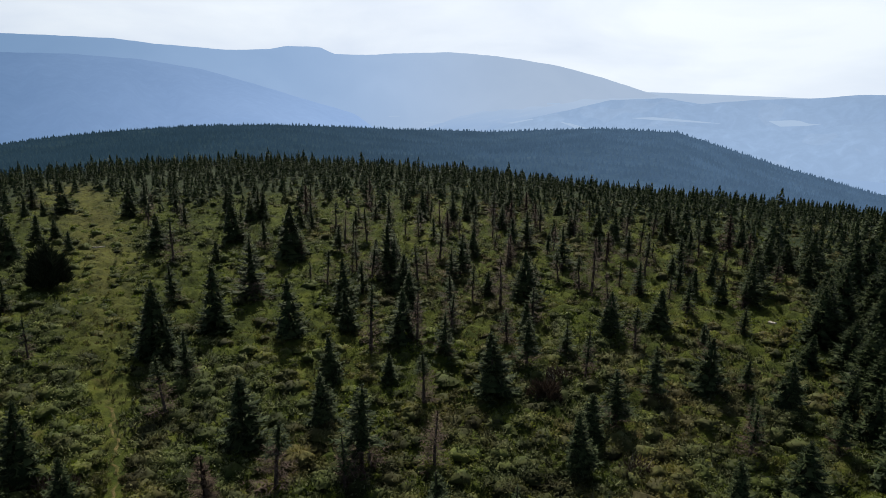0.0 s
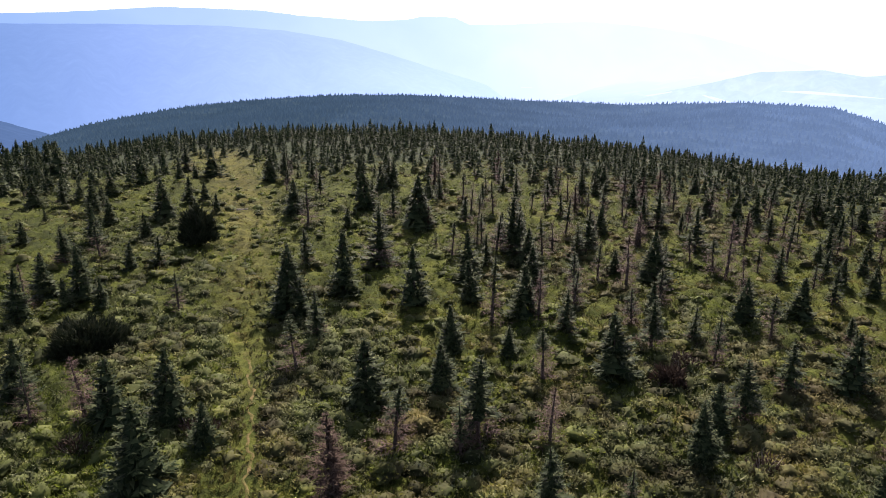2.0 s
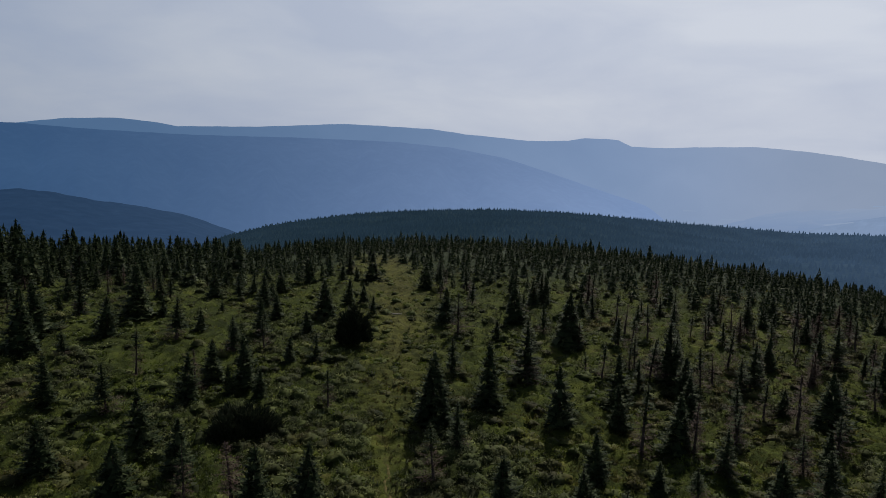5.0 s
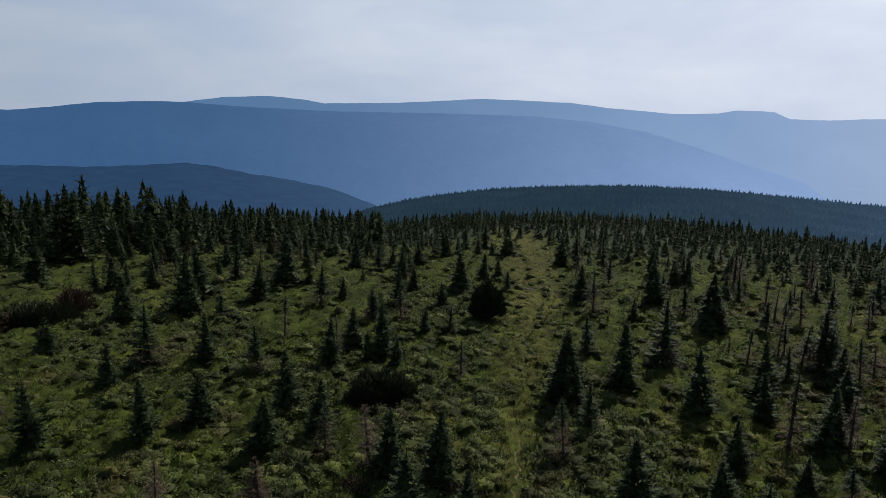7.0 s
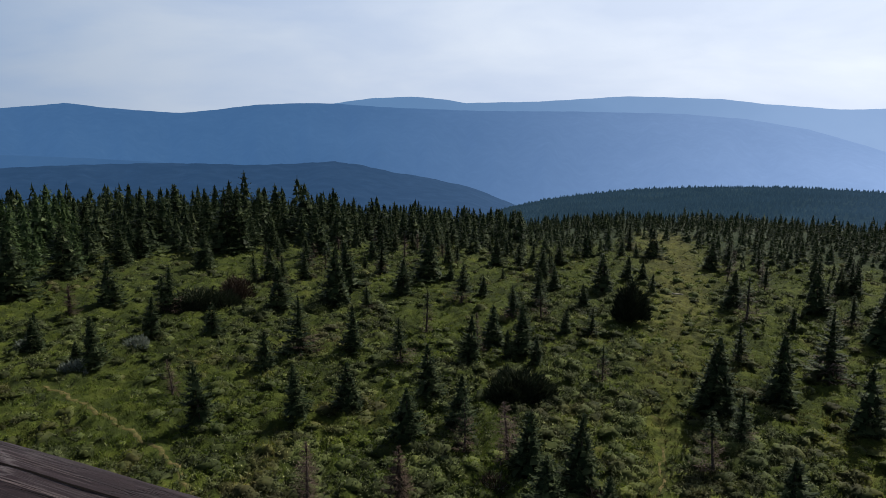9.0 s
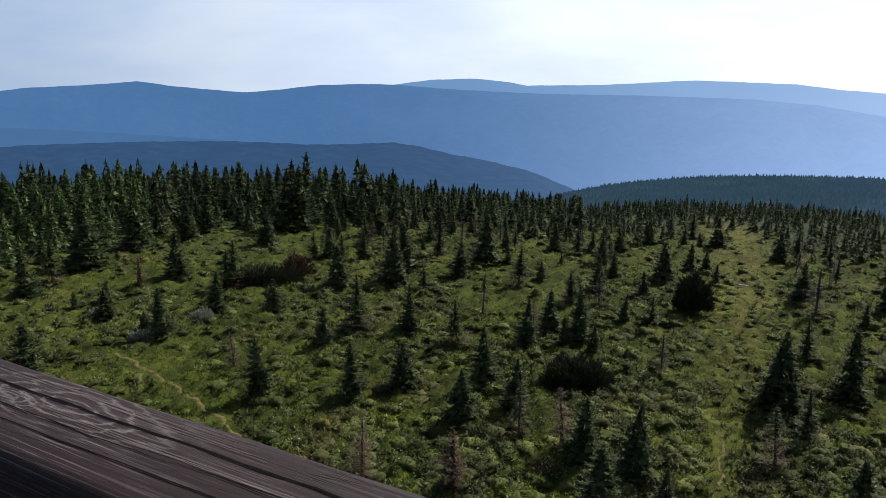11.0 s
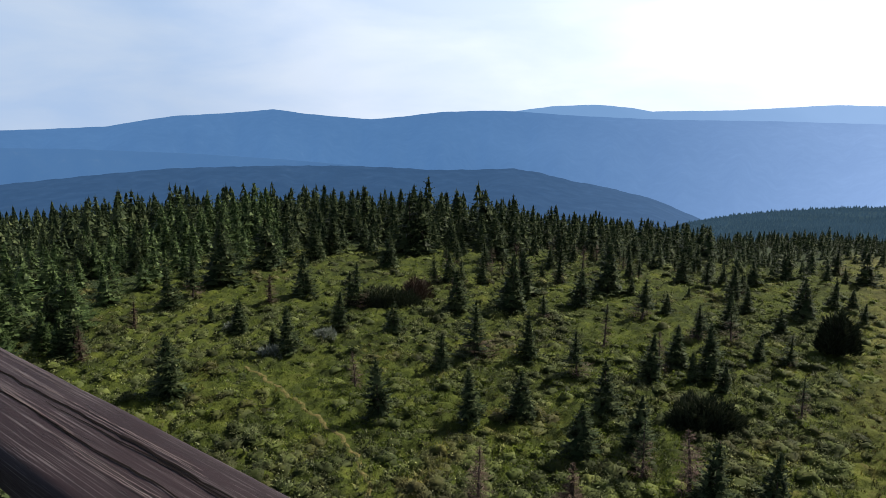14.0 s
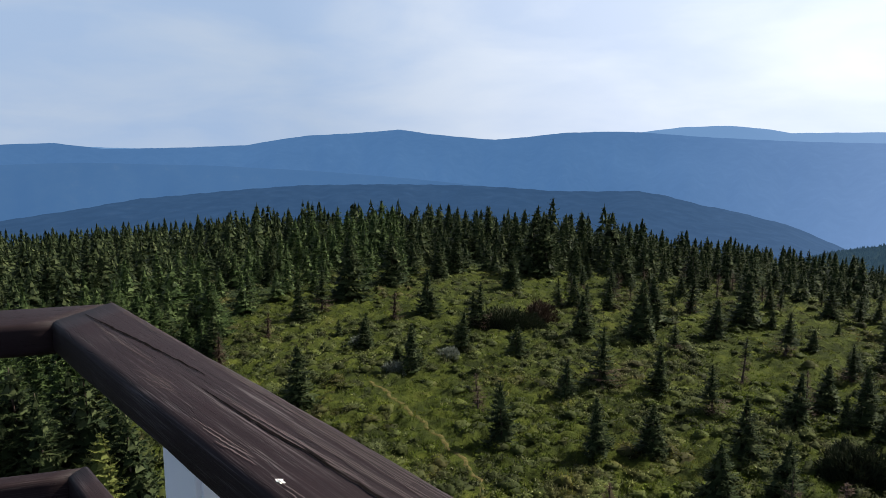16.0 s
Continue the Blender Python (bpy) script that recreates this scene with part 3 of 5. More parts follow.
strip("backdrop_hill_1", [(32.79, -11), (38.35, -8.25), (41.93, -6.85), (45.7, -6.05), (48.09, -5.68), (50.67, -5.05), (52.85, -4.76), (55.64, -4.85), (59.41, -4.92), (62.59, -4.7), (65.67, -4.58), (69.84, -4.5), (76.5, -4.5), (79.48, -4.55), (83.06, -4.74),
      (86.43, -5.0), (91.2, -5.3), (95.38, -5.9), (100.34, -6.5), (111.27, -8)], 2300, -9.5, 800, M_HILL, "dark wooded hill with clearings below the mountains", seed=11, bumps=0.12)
strip("backdrop_hill_2", [(-59.61, -4.2), (-39.74, -3.4), (-32.39, -2.95), (-31.2, -2.98), (-28.41, -3.37), (-24.84, -3.6), (-20.66, -4.1), (-18.18, -3.75), (-14.01, -4.05), (-10.93, -4.9), (-7.95, -5.6), (-5, -6.6), (-1.5, -8.4)], 3080, -7.6, 250, M_PALE, "low wooded hills of the plain in painted pale haze", seed=12)
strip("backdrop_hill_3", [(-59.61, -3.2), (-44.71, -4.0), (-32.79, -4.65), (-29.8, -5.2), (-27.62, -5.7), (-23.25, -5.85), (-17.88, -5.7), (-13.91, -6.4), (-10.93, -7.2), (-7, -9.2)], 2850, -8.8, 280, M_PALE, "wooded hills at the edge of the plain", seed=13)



# fields, roofs and water, with pale haze painted in as a faint glow
M_FIELD = painted_haze_material("pale_hazy_fields", (0.46, 0.58, 0.82), (0.48, 0.61, 0.86), 0.97, 0.0)


def plain_range(el):
    """How far off the rising plain lies at a given height angle."""
    for q in np.linspace(2480, 4880, 400):
        v = (q - 2450) / 2450
        if EYE_Z - 398 - 16 + v ** 0.85 * 316 >= EYE_Z + q * math.tan(radians(el)):
            return q
    return 4850.0


def valley_patch(corners, label):
    verts = []
    for a, e_ in corners:
        q = plain_range(e_) * 0.9
        verts.append((-math.sin(radians(a)) * q, math.cos(radians(a)) * q, EYE_Z + q * math.tan(radians(e_))))
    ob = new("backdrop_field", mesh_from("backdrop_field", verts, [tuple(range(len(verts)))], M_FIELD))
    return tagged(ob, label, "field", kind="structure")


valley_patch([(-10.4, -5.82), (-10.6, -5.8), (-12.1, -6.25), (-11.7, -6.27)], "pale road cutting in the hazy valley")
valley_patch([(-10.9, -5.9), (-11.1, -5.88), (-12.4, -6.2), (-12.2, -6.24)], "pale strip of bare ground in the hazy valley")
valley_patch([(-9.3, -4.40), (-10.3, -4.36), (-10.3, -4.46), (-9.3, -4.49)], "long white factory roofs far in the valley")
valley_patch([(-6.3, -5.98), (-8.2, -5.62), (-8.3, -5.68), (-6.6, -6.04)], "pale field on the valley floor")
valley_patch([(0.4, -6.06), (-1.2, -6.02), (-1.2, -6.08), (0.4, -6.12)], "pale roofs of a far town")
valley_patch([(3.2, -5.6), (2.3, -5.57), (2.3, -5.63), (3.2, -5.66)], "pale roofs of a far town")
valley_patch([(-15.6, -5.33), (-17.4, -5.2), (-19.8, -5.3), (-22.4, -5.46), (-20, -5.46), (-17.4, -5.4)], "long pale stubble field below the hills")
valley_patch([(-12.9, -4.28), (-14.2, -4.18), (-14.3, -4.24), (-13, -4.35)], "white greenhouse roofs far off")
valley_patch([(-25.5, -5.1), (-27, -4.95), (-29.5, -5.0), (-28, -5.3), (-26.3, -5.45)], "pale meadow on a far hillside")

# ---- trees ----
def spruce_arrays(seed, whorls, per, steps, spread, start, fill, rise=0.12, sag=0.42, narrow_top=0.9, fat=1.0, core=0.5, stop=0.97, hang=True, shoots=2):
    """A unit-high spruce crown: separate tiers of branches, rising near the top and sagging below, with flat side sprays and upturned tips."""
    rng = np.random.default_rng(seed)
    V, F = [], []

    def blade(a, b, wid, nrm):
        """A flat spray of needles, broad where it leaves the branch."""
        d = b - a
        w_ = np.cross(d, nrm)
        w_ = w_ / (np.linalg.norm(w_) + 1e-9) * wid
        k = len(V)
        V.extend([a + w_, b, a - w_])
        F.append((k, k + 1, k + 2))

    up = np.array([0, 0, 1.0])
    lop, lop2 = rng.uniform(0, 6.28), rng.uniform(0, 6.28)
    for w in range(whorls):
        f = (w + rng.uniform(-0.22, 0.22)) / whorls
        h = min(max(start + (1 - start) * max(f, 0.0) ** 0.92, start), 0.975)
        if h > stop:
            continue
        full = (spread * (1 - (h - start) / (1.02 - start)) ** narrow_top + 0.012) * rng.uniform(0.74, 1.16)
        slope = -sag + (rise + sag) * (h - start) / (1 - start)
        turn = rng.uniform(0, 6.28)
        for k in range(per):
            if rng.random() > fill:
                continue
            a = turn + 6.283 * k / per + rng.uniform(-0.35, 0.35)
            L = min(full * rng.uniform(0.55, 1.2), (1.0 - h) * 0.4 + 0.004) * (1 + 0.2 * math.cos(a - lop) + 0.12 * math.cos(2 * a - lop2))
            out = np.array([math.cos(a), math.sin(a), 0.0])
            side = np.array([-math.sin(a), math.cos(a), 0.0])
            sl = slope + rng.uniform(-0.16, 0.16)
            base = np.array([0, 0, min(0.985, h + rng.uniform(-0.012, 0.012))])

            def at(t):
                return base + out * L * t + up * L * (sl * t + (0.42 - 0.3 * sl) * t * t * 0.8)

            blade(base, at(1.0), (0.004 + 0.05 * L) * fat, up + side * rng.uniform(-0.5, 0.5))
            for q in range(steps):
                t = 0.3 + 0.68 * (q + rng.uniform(-0.3, 0.3)) / steps
                o = at(t)
                tl = (0.42 * L * (1.12 - t) + min(0.018, 0.4 * L)) * rng.uniform(0.7, 1.3)
                for sg in (-1, 1):
                    e_ = o + (out * 0.7 + side * sg * rng.uniform(0.6, 1.0)) * tl + up * rng.uniform(-0.22, 0.2) * tl
                    blade(o, e_, (0.004 + tl * 0.17) * fat, up + np.array([rng.uniform(-0.5, 0.5), rng.uniform(-0.5, 0.5), 0]))
                if hang and rng.random() < 0.6:
                    blade(o, o + (out * 0.3 + side * rng.uniform(-0.5, 0.5) - up * 0.8) * tl * 0.75, (0.004 + tl * 0.12) * fat, out)
            for _ in range(shoots):      # upturned end shoots
                o = at(rng.uniform(0.86, 1.0))
                blade(o, o + (out * rng.uniform(0.4, 0.9) + side * rng.uniform(-0.6, 0.6) + up * rng.uniform(0.3, 0.8)) * (0.1 * L + min(0.014, 0.25 * L)), (0.003 + 0.022 * L) * fat, side + out * 0.3)
    # dense inner twigs, as steep blades close to the stem
    if core:
        for _ in range(int(whorls * 7)):
            h = rng.uniform(start, min(0.94, stop))
            R = spread * core * (1 - (h - start) / (1.02 - start))
            a = rng.uniform(0, 6.28)
            p0 = np.array([math.cos(a) * R * 0.4, math.sin(a) * R * 0.4, h + 0.05])
            p1 = np.array([math.cos(a) * R, math.sin(a) * R, max(0.01, h - rng.uniform(0.02, 0.09))])
            blade(p1, p0, 0.014 + R * 0.32, np.array([math.cos(a), math.sin(a), 0.3]))
    if stop > 0.95:                      # leader shoot
        for nrm in ((0, 1.0, 0), (1.0, 0, 0)):
            blade(np.array([0, 0, 0.82]), np.array([0.0, 0, 1.0]), 0.013, np.array(nrm))
    return np.array(V), np.array(F)


def trunk_mesh(name, radius, top, material, seed, sides=7):
    rng = np.random.default_rng(seed)
    verts, faces = [], []
    hs = [-0.04, 0.0, 0.03, 0.15, 0.35, 0.6, 0.8, top]
    for i, h in enumerate(hs):
        rad = radius * (1.35 if i < 2 else 1.0) * (1 - 0.93 * max(h, 0) / top) + 0.0012
        cx, cy = 0.008 * math.sin(h * 5 + seed), 0.008 * math.cos(h * 4 + seed)
        for k in range(sides):
            a = 6.283 * k / sides
            rr = rad * rng.uniform(0.88, 1.12)
            verts.append((cx + rr * math.cos(a), cy + rr * math.sin(a), h))
    for i in range(len(hs) - 1):
        for k in range(sides):
            a, b = i * sides + k, i * sides + (k + 1) % sides
            faces.append((a, b, b + sides, a + sides))
    faces.append(tuple(range((len(hs) - 1) * sides, len(hs) * sides)))
    return mesh_from(name, verts, faces, material, True)


def tree_model(name, seed, label, needle, bark, category="tree", group="", trunk=0.016, twigs=None, **kw):
    root = new(name)
    part_mesh("trunk", trunk_mesh("trunk", trunk, 0.97, bark, seed), root)
    V, F = spruce_arrays(seed, **kw)
    part_mesh("crown", mesh_arrays("crown", V, F, needle), root)
    if twigs:
        V, F = spruce_arrays(seed + 500, **twigs)
        part_mesh("lower_crown", mesh_arrays("lower_crown", V, F, M_TWIG), root, "bare reddish-brown lower twigs")
    return tagged(root, label, category, group)


FULL = dict(whorls=12, per=9, steps=7, spread=0.40, start=0.04, fill=0.88, narrow_top=0.9, core=0.5, fat=1.2)
WIDE = dict(whorls=13, per=10, steps=8, spread=0.56, fat=1.2, start=0.03, fill=0.88, narrow_top=0.9, core=0.5)
SLIM = dict(whorls=13, per=7, steps=6, spread=0.31, fat=1.1, start=0.1, fill=0.8, narrow_top=0.62, core=0.22, sag=0.55)
TOP = dict(whorls=9, per=6, steps=4, spread=0.20, start=0.45, fill=0.78, narrow_top=0.55, core=0.1, fat=0.9)
STICKS = dict(whorls=15, per=7, steps=4, spread=0.25, start=0.05, fill=0.85, narrow_top=0.5, core=0.0, fat=0.34, sag=0.3, rise=0.2)
LOW_STICKS = {**STICKS, "whorls": 13, "spread": 0.27, "stop": 0.62}
SKIRT = {**STICKS, "whorls": 18, "spread": 0.33, "stop": 0.3, "narrow_top": 0.8}
GROUP = "spruces on the mountaintop meadow"
DYING = "dying spruces on the meadow"
KINDS = {
    "full": [tree_model("spruce_tree", 10 + i, "young dark green spruce standing in meadow grass", M_NEEDLE, M_BARK, group=GROUP, **{**FULL, "spread": 0.38 + 0.03 * i}) for i in range(5)],
    "wide": [tree_model("spruce_tree", 30 + i, "broad bushy dark green spruce with low branches", M_NEEDLE, M_BARK, group=GROUP, **WIDE) for i in range(3)],
    "slim": [tree_model("spruce_tree", 50 + i, "slim tufted grey-green spruce with brown lower twigs", M_NEEDLE, M_BARK, group=GROUP, trunk=0.022, twigs=SKIRT, **{**SLIM, "start": 0.1 + 0.07 * i}) for i in range(4)],
    "bare": [tree_model("dying_spruce", 70 + i, "half-dead spruce with bare brown twigs and a sparse green top", M_NEEDLE, M_BARK, group=DYING, trunk=0.027, twigs=LOW_STICKS, **{**TOP, "start": 0.38 + 0.07 * i, "stop": 0.97}) for i in range(4)]
    + [tree_model("dying_spruce", 78, "dead spruce with bare lichen-grey twigs", M_TWIG, M_BARK, group=DYING, trunk=0.027, **STICKS)],
    "brown": [tree_model("dying_spruce", 90 + i, "bushy dead spruce with reddish brown twigs", M_BROWN, M_BARK, group=DYING, **{**SLIM, "spread": 0.27, "per": 8, "fat": 0.5}) for i in range(2)],
    "green": [tree_model("spruce_tree", 100 + i, "broad fresh green spruce in the wood beside the tower", M_NEEDLE_G, M_BARK, group=GROUP, **{**WIDE, "spread": 0.46 + 0.05 * i, "steps": 11, "fat": 0.95}) for i in range(3)],
    "yellow": [tree_model("spruce_tree", 95, "small yellow-green young spruce beside the tower", M_NEEDLE_Y, M_BARK, group=GROUP, **WIDE)],
}
used = set()


def plant(kind, x, y, h):
    models = KINDS[kind]
    ob = models[int(RNG.integers(len(models)))]
    z = float(ground_z(x, y)) - 0.03
    lean = (RNG.uniform(-3, 3), RNG.uniform(-3, 3)) if kind != "bare" else (RNG.uniform(-5, 5), RNG.uniform(-5, 5))
    w = h * RNG.uniform(0.92, 1.2) * (1.0 if h < 3.5 else 0.94)
    m = pose(x, y, z, lean[0], lean[1], RNG.uniform(0, 360)) @ Matrix.Diagonal((w, w, h, 1))
    if ob.name not in used:
        used.add(ob.name)
        ob.matrix_basis = m
        return ob
    ob2 = ob.copy()
    scene.collection.objects.link(ob2)
    ob2.matrix_basis = m
    for c_ in ob.children:
        k = c_.copy()
        scene.collection.objects.link(k)
        k.parent = ob2
    return ob2


# single trees as they stand: x, y, height
SPRUCES_A = [(18.9, 26.4, 2.5), (27.6, 40.9, 2.9), (19, 28.3, 2.4), (13.8, 22.2, 2.7), (26.6, 42.9, 2.6), (19.9, 33.6, 1.9), (16.4, 28.8, 2.5), (26.7, 50, 2.6), (11.3, 21.8, 2.2), (22.1, 45, 3.5), (20.8, 42.8, 3), (26.4, 57.2, 2.2), (13.3, 30.4, 3), (21.1, 49.6, 1.8), (23.6, 57.6, 2.5), (17.8, 44.8, 2), (17.7, 48.6, 1.6), (21.7, 59.8, 1.9), (13.7, 38.8, 2.5), (10.4, 37.6, 2.6), (6.8, 26.3, 2.4), (5.9, 24.1, 2.7), (12.4, 59.4, 2.2), (5.7, 37.8, 2), (6.2, 43.2, 3.5), (3.1, 30.2, 3.3), (-1.3, 36.4, 3.3), (-1.9, 31.8, 1.8), (-5.1, 41.2, 3.5), (-4.7, 31.5, 2.6)]
SPRUCES_B = [(-4.5, 27.6, 2.6), (-7.7, 37.1, 3.7), (-15.4, 64.7, 2.7), (-7.5, 26, 3.3), (-15.9, 51.5, 1.6), (-12.2, 38.4, 4.1), (-21.2, 54, 3.1), (-28, 65.3, 3.1), (-27.8, 53.4, 1.9), (-35, 66.9, 3.2), (-30.8, 57.3, 1.7), (-36, 65.5, 1.7), (-12.8, 21.9, 2.2), (-40, 62.5, 4.1), (-30.1, 46.6, 1.9), (-15.2, 23.5, 3.5), (-27.1, 39.8, 2.1), (-40, 57.4, 2.4), (-34.7, 49.2, 2.1), (-39.1, 54.8, 1.7), (-13.6, 19, 3.9), (-37.9, 51.7, 2.8), (-32.8, 44.5, 3), (-25, 33.5, 1.9), (-41.6, 55.2, 2.1), (-17.1, 22.4, 3.6), (-26.8, 34.5, 3.5), (-44.1, 56.4, 2.3), (-26.8, 33, 2), (-40.2, 48.9, 1)]
SPRUCES_C = [(-29.3, 34.7, 2.9), (-37.8, 43.4, 1.7), (-28.3, 31.2, 3.2), (-22.4, 23.8, 3), (-26.1, 25.3, 3.3), (-45.4, 44.5, 4.8), (-59.4, 55.7, 2), (-23.5, 21.2, 2.9), (-42.9, 38.9, 3.2), (-60.7, 52.2, 4.9), (-35, 27.3, 3.3), (-28.2, 21.5, 2.6), (-47.8, 36.9, 4.5), (-45, 33.5, 5.1), (-63.5, 45.2, 5.6), (-29, 18.7, 3), (-47, 29.4, 3.4), (-56.2, 34.5, 3.2), (-36.6, 21.7, 2.5), (-69.8, 39.3, 7.2), (-70.1, 39, 2.8), (-70.8, 38.3, 7.5), (-45, 22.6, 2.5), (-32.1, 15.1, 3.6), (-48, 19.7, 2.7), (-74.8, 30.4, 4.5), (-72.1, 27.4, 4.6), (-58.3, 20.8, 4.2), (-44.3, 14.4, 3.2), (-53.9, 14.1, 1.8)]
SPRUCES_D = [(-84.8, 20.8, 4.9), (-66, 15.7, 5.9), (-54.5, 12, 1.4), (-85.3, 17.4, 4.3), (-59.7, 9.9, 3.6), (-41.1, 6.4, 3.9), (-75.2, 9.8, 4.8), (-64.1, 6.2, 3.8), (-74.1, 5.2, 4.6), (-80.9, 2.6, 3.1), (-70.6, 0.8, 3.2), (-74.7, -3.7, 4.4), (-33.3, -2.8, 5.1), (-72.4, -6.9, 5), (-36.3, -5, 5.1), (-72.4, -10.2, 4.6), (-33.3, -5.6, 5.2), (-34, -7.3, 4.9)]
BROAD = [(21.2, 29.4, 3.3), (21.4, 31.1, 3.7), (22, 33.6, 2.8), (22.7, 37.3, 3.7), (13, 68.6, 1.9), (-10.5, 52.2, 4.3), (-16.2, 57.3, 3.9), (-14.2, 34.7, 4.3), (-31.3, 51.3, 3.6), (-64.9, 32.6, 4.2), (-46, 14, 1.5), (-71.1, 21.8, 5.4), (-50.6, 13, 2.5), (-50.8, 2.4, 3.2), (-57, 1.2, 3.1), (-57.9, -1.2, 3.1), (-31.5, -2.2, 4.7), (-34.2, -4, 5.9), (-34.8, -6.8, 6.1)]
NARROW_A = [(17, 25.6, 2), (18.3, 37.9, 1.8), (10.7, 30.1, 3), (8.3, 27.6, 3), (15.4, 52.1, 2.3), (14.9, 55.6, 1.6), (10.1, 50.7, 3.4), (9.4, 53.4, 2), (7.5, 46.6, 1.6), (8, 55.5, 3.2), (6.8, 54.5, 3.2), (1.6, 47, 2.4), (0.4, 20.3, 2.7), (-2.3, 51.8, 1.6), (-2.9, 47.6, 4.5), (-2.5, 24.3, 3.7), (-6.9, 53.5, 2.5), (-10.2, 61.1, 2.6), (-11.3, 43.5, 4.3), (-11.8, 32.2, 2.8), (-16, 42.4, 2.7), (-25.5, 40.5, 2.3), (-32.1, 40.1, 2.8), (-38, 40.9, 3.3), (-47.5, 50.5, 2), (-31.3, 28, 3), (-50.4, 43, 4.1), (-41.9, 34.2, 2.1), (-37.2, 24.6, 4), (-51.6, 22.8, 4)]
NARROW_B = [(-52.8, 22.7, 3.1), (-62.2, 12.3, 4)]
BARE_A = [(13.2, 25.2, 2.6), (13.8, 26.8, 1.9), (16, 44, 1.7), (17.4, 52.3, 1.7), (19.9, 60.4, 2.6), (15.8, 48.9, 2.8), (6.2, 21, 1.4), (13.3, 46.3, 1.9), (8.1, 32.9, 2.8), (11, 44.9, 4.1), (3, 20.6, 2.1), (4.5, 41.5, 3.8), (3.9, 56.6, 2.6), (2.9, 42.8, 2.4), (2.7, 58.1, 1.9), (1.4, 40.6, 2.9), (1.1, 63.7, 2.4), (0.9, 52.2, 3.1), (0.3, 23.9, 2.7), (-0.1, 29.5, 2.6), (-0.8, 59.4, 2), (-0.7, 46.7, 2.8), (-0.6, 36.2, 3), (-3.9, 47.5, 2.9), (-3.1, 35.8, 3.9), (-5.1, 57, 3.1), (-5.4, 48.6, 1.7), (-3, 23.1, 2.5), (-8.2, 61.3, 2.6), (-6.8, 45.9, 2.6)]
BARE_B = [(-8.1, 47, 1.7), (-5.6, 23.1, 2.9), (-19, 51, 3.6), (-11.6, 28.5, 2.7), (-20.5, 33.9, 2.5), (-30.4, 41.4, 2.6), (-18.5, 22.8, 3.3), (-28.9, 32.6, 2.7), (-20.6, 22.2, 2.7), (-34.9, 33.8, 3.2), (-22.3, 14.7, 3), (-36.6, 15.8, 2.3)]
BROWN = [(-6.9, 19.7, 3.6), (-19.4, 17, 2.8), (-56.5, 17.2, 2.6), (-55.2, 6.6, 2.2), (-49.5, 2.6, 2.4)]
YELLOW = [(-31.1, -3.4, 4.1)]

for kind, trees in (("full", SPRUCES_A + SPRUCES_B + SPRUCES_C + SPRUCES_D), ("wide", BROAD), ("slim", NARROW_A + NARROW_B), ("bare", BARE_A + BARE_B), ("brown", BROWN), ("yellow", YELLOW)):
    for x, y, h in trees:
        plant(kind, x, y, h)

# ---- woods round the meadow: too many to count ----
def forest(name, places, heights, models, material, label):
    """Joins many trees, each a turned and scaled copy of one of the models, into one mesh."""
    VS, FS, n0 = [], [], 0
    pick = RNG.integers(len(models), size=len(places))
    for k, (V, F) in enumerate(models):
        sel = np.where(pick == k)[0]
        if not len(sel):
            continue
        a = RNG.uniform(0, 6.283, len(sel))
        h = heights[sel]
        w = h * RNG.uniform(0.85, 1.2, len(sel))
        c, s = np.cos(a)[:, None], np.sin(a)[:, None]
        X = (V[None, :, 0] * c - V[None, :, 1] * s) * w[:, None] + places[sel, 0:1]
        Y = (V[None, :, 0] * s + V[None, :, 1] * c) * w[:, None] + places[sel, 1:2]
        Z = V[None, :, 2] * h[:, None] + places[sel, 2:3] - 0.05
        VS.append(np.stack([X, Y, Z], -1).reshape(-1, 3))
        FS.append((F[None] + (np.arange(len(sel)) * len(V))[:, None, None] + n0).reshape(-1, F.shape[1]))
        n0 += len(sel) * len(V)
    ob = new(name, mesh_arrays(name, np.concatenate(VS), np.concatenate(FS), material))
    return tagged(ob, label, "forest", kind="stuff")


def scatter(n, r0, r1, a0, a1, gap, keep=lambda x, y, r, az: np.ones(len(x), bool)):
    """Random places in a ring sector, no two nearer than gap."""
    r = np.sqrt(RNG.uniform(r0 * r0, r1 * r1, n))
    az = RNG.uniform(a0, a1, n)
    x, y = -np.sin(np.radians(az)) * r, np.cos(np.radians(az)) * r
    ok = keep(x, y, r, az)
    x, y = x[ok], y[ok]
    cell, out = {}, []
    for i in range(len(x)):
        k = (int(x[i] // gap), int(y[i] // gap))
        if any(math.hypot(x[i] - p, y[i] - q) < gap for u in (-1, 0, 1) for v in (-1, 0, 1) for p, q in cell.get((k[0] + u, k[1] + v), ())):
            continue
        cell.setdefault(k, []).append((x[i], y[i]))
        out.append((x[i], y[i]))
    p = np.array(out)
    return np.column_stack([p, ground_z(p[:, 0], p[:, 1])])


MIDDLE = [spruce_arrays(200 + i, whorls=11, per=7, steps=2, spread=0.40 + 0.05 * (i % 3), start=0.04, fill=0.9, narrow_top=0.95, fat=1.5, core=0.5, hang=False, shoots=1) for i in range(7)]
BEHIND = [spruce_arrays(230 + i, whorls=8, per=6, steps=1, spread=0.40 + 0.05 * (i % 3), start=0.06, fill=0.95, narrow_top=0.95, fat=1.9, core=0.55, hang=False, shoots=0) for i in range(6)]


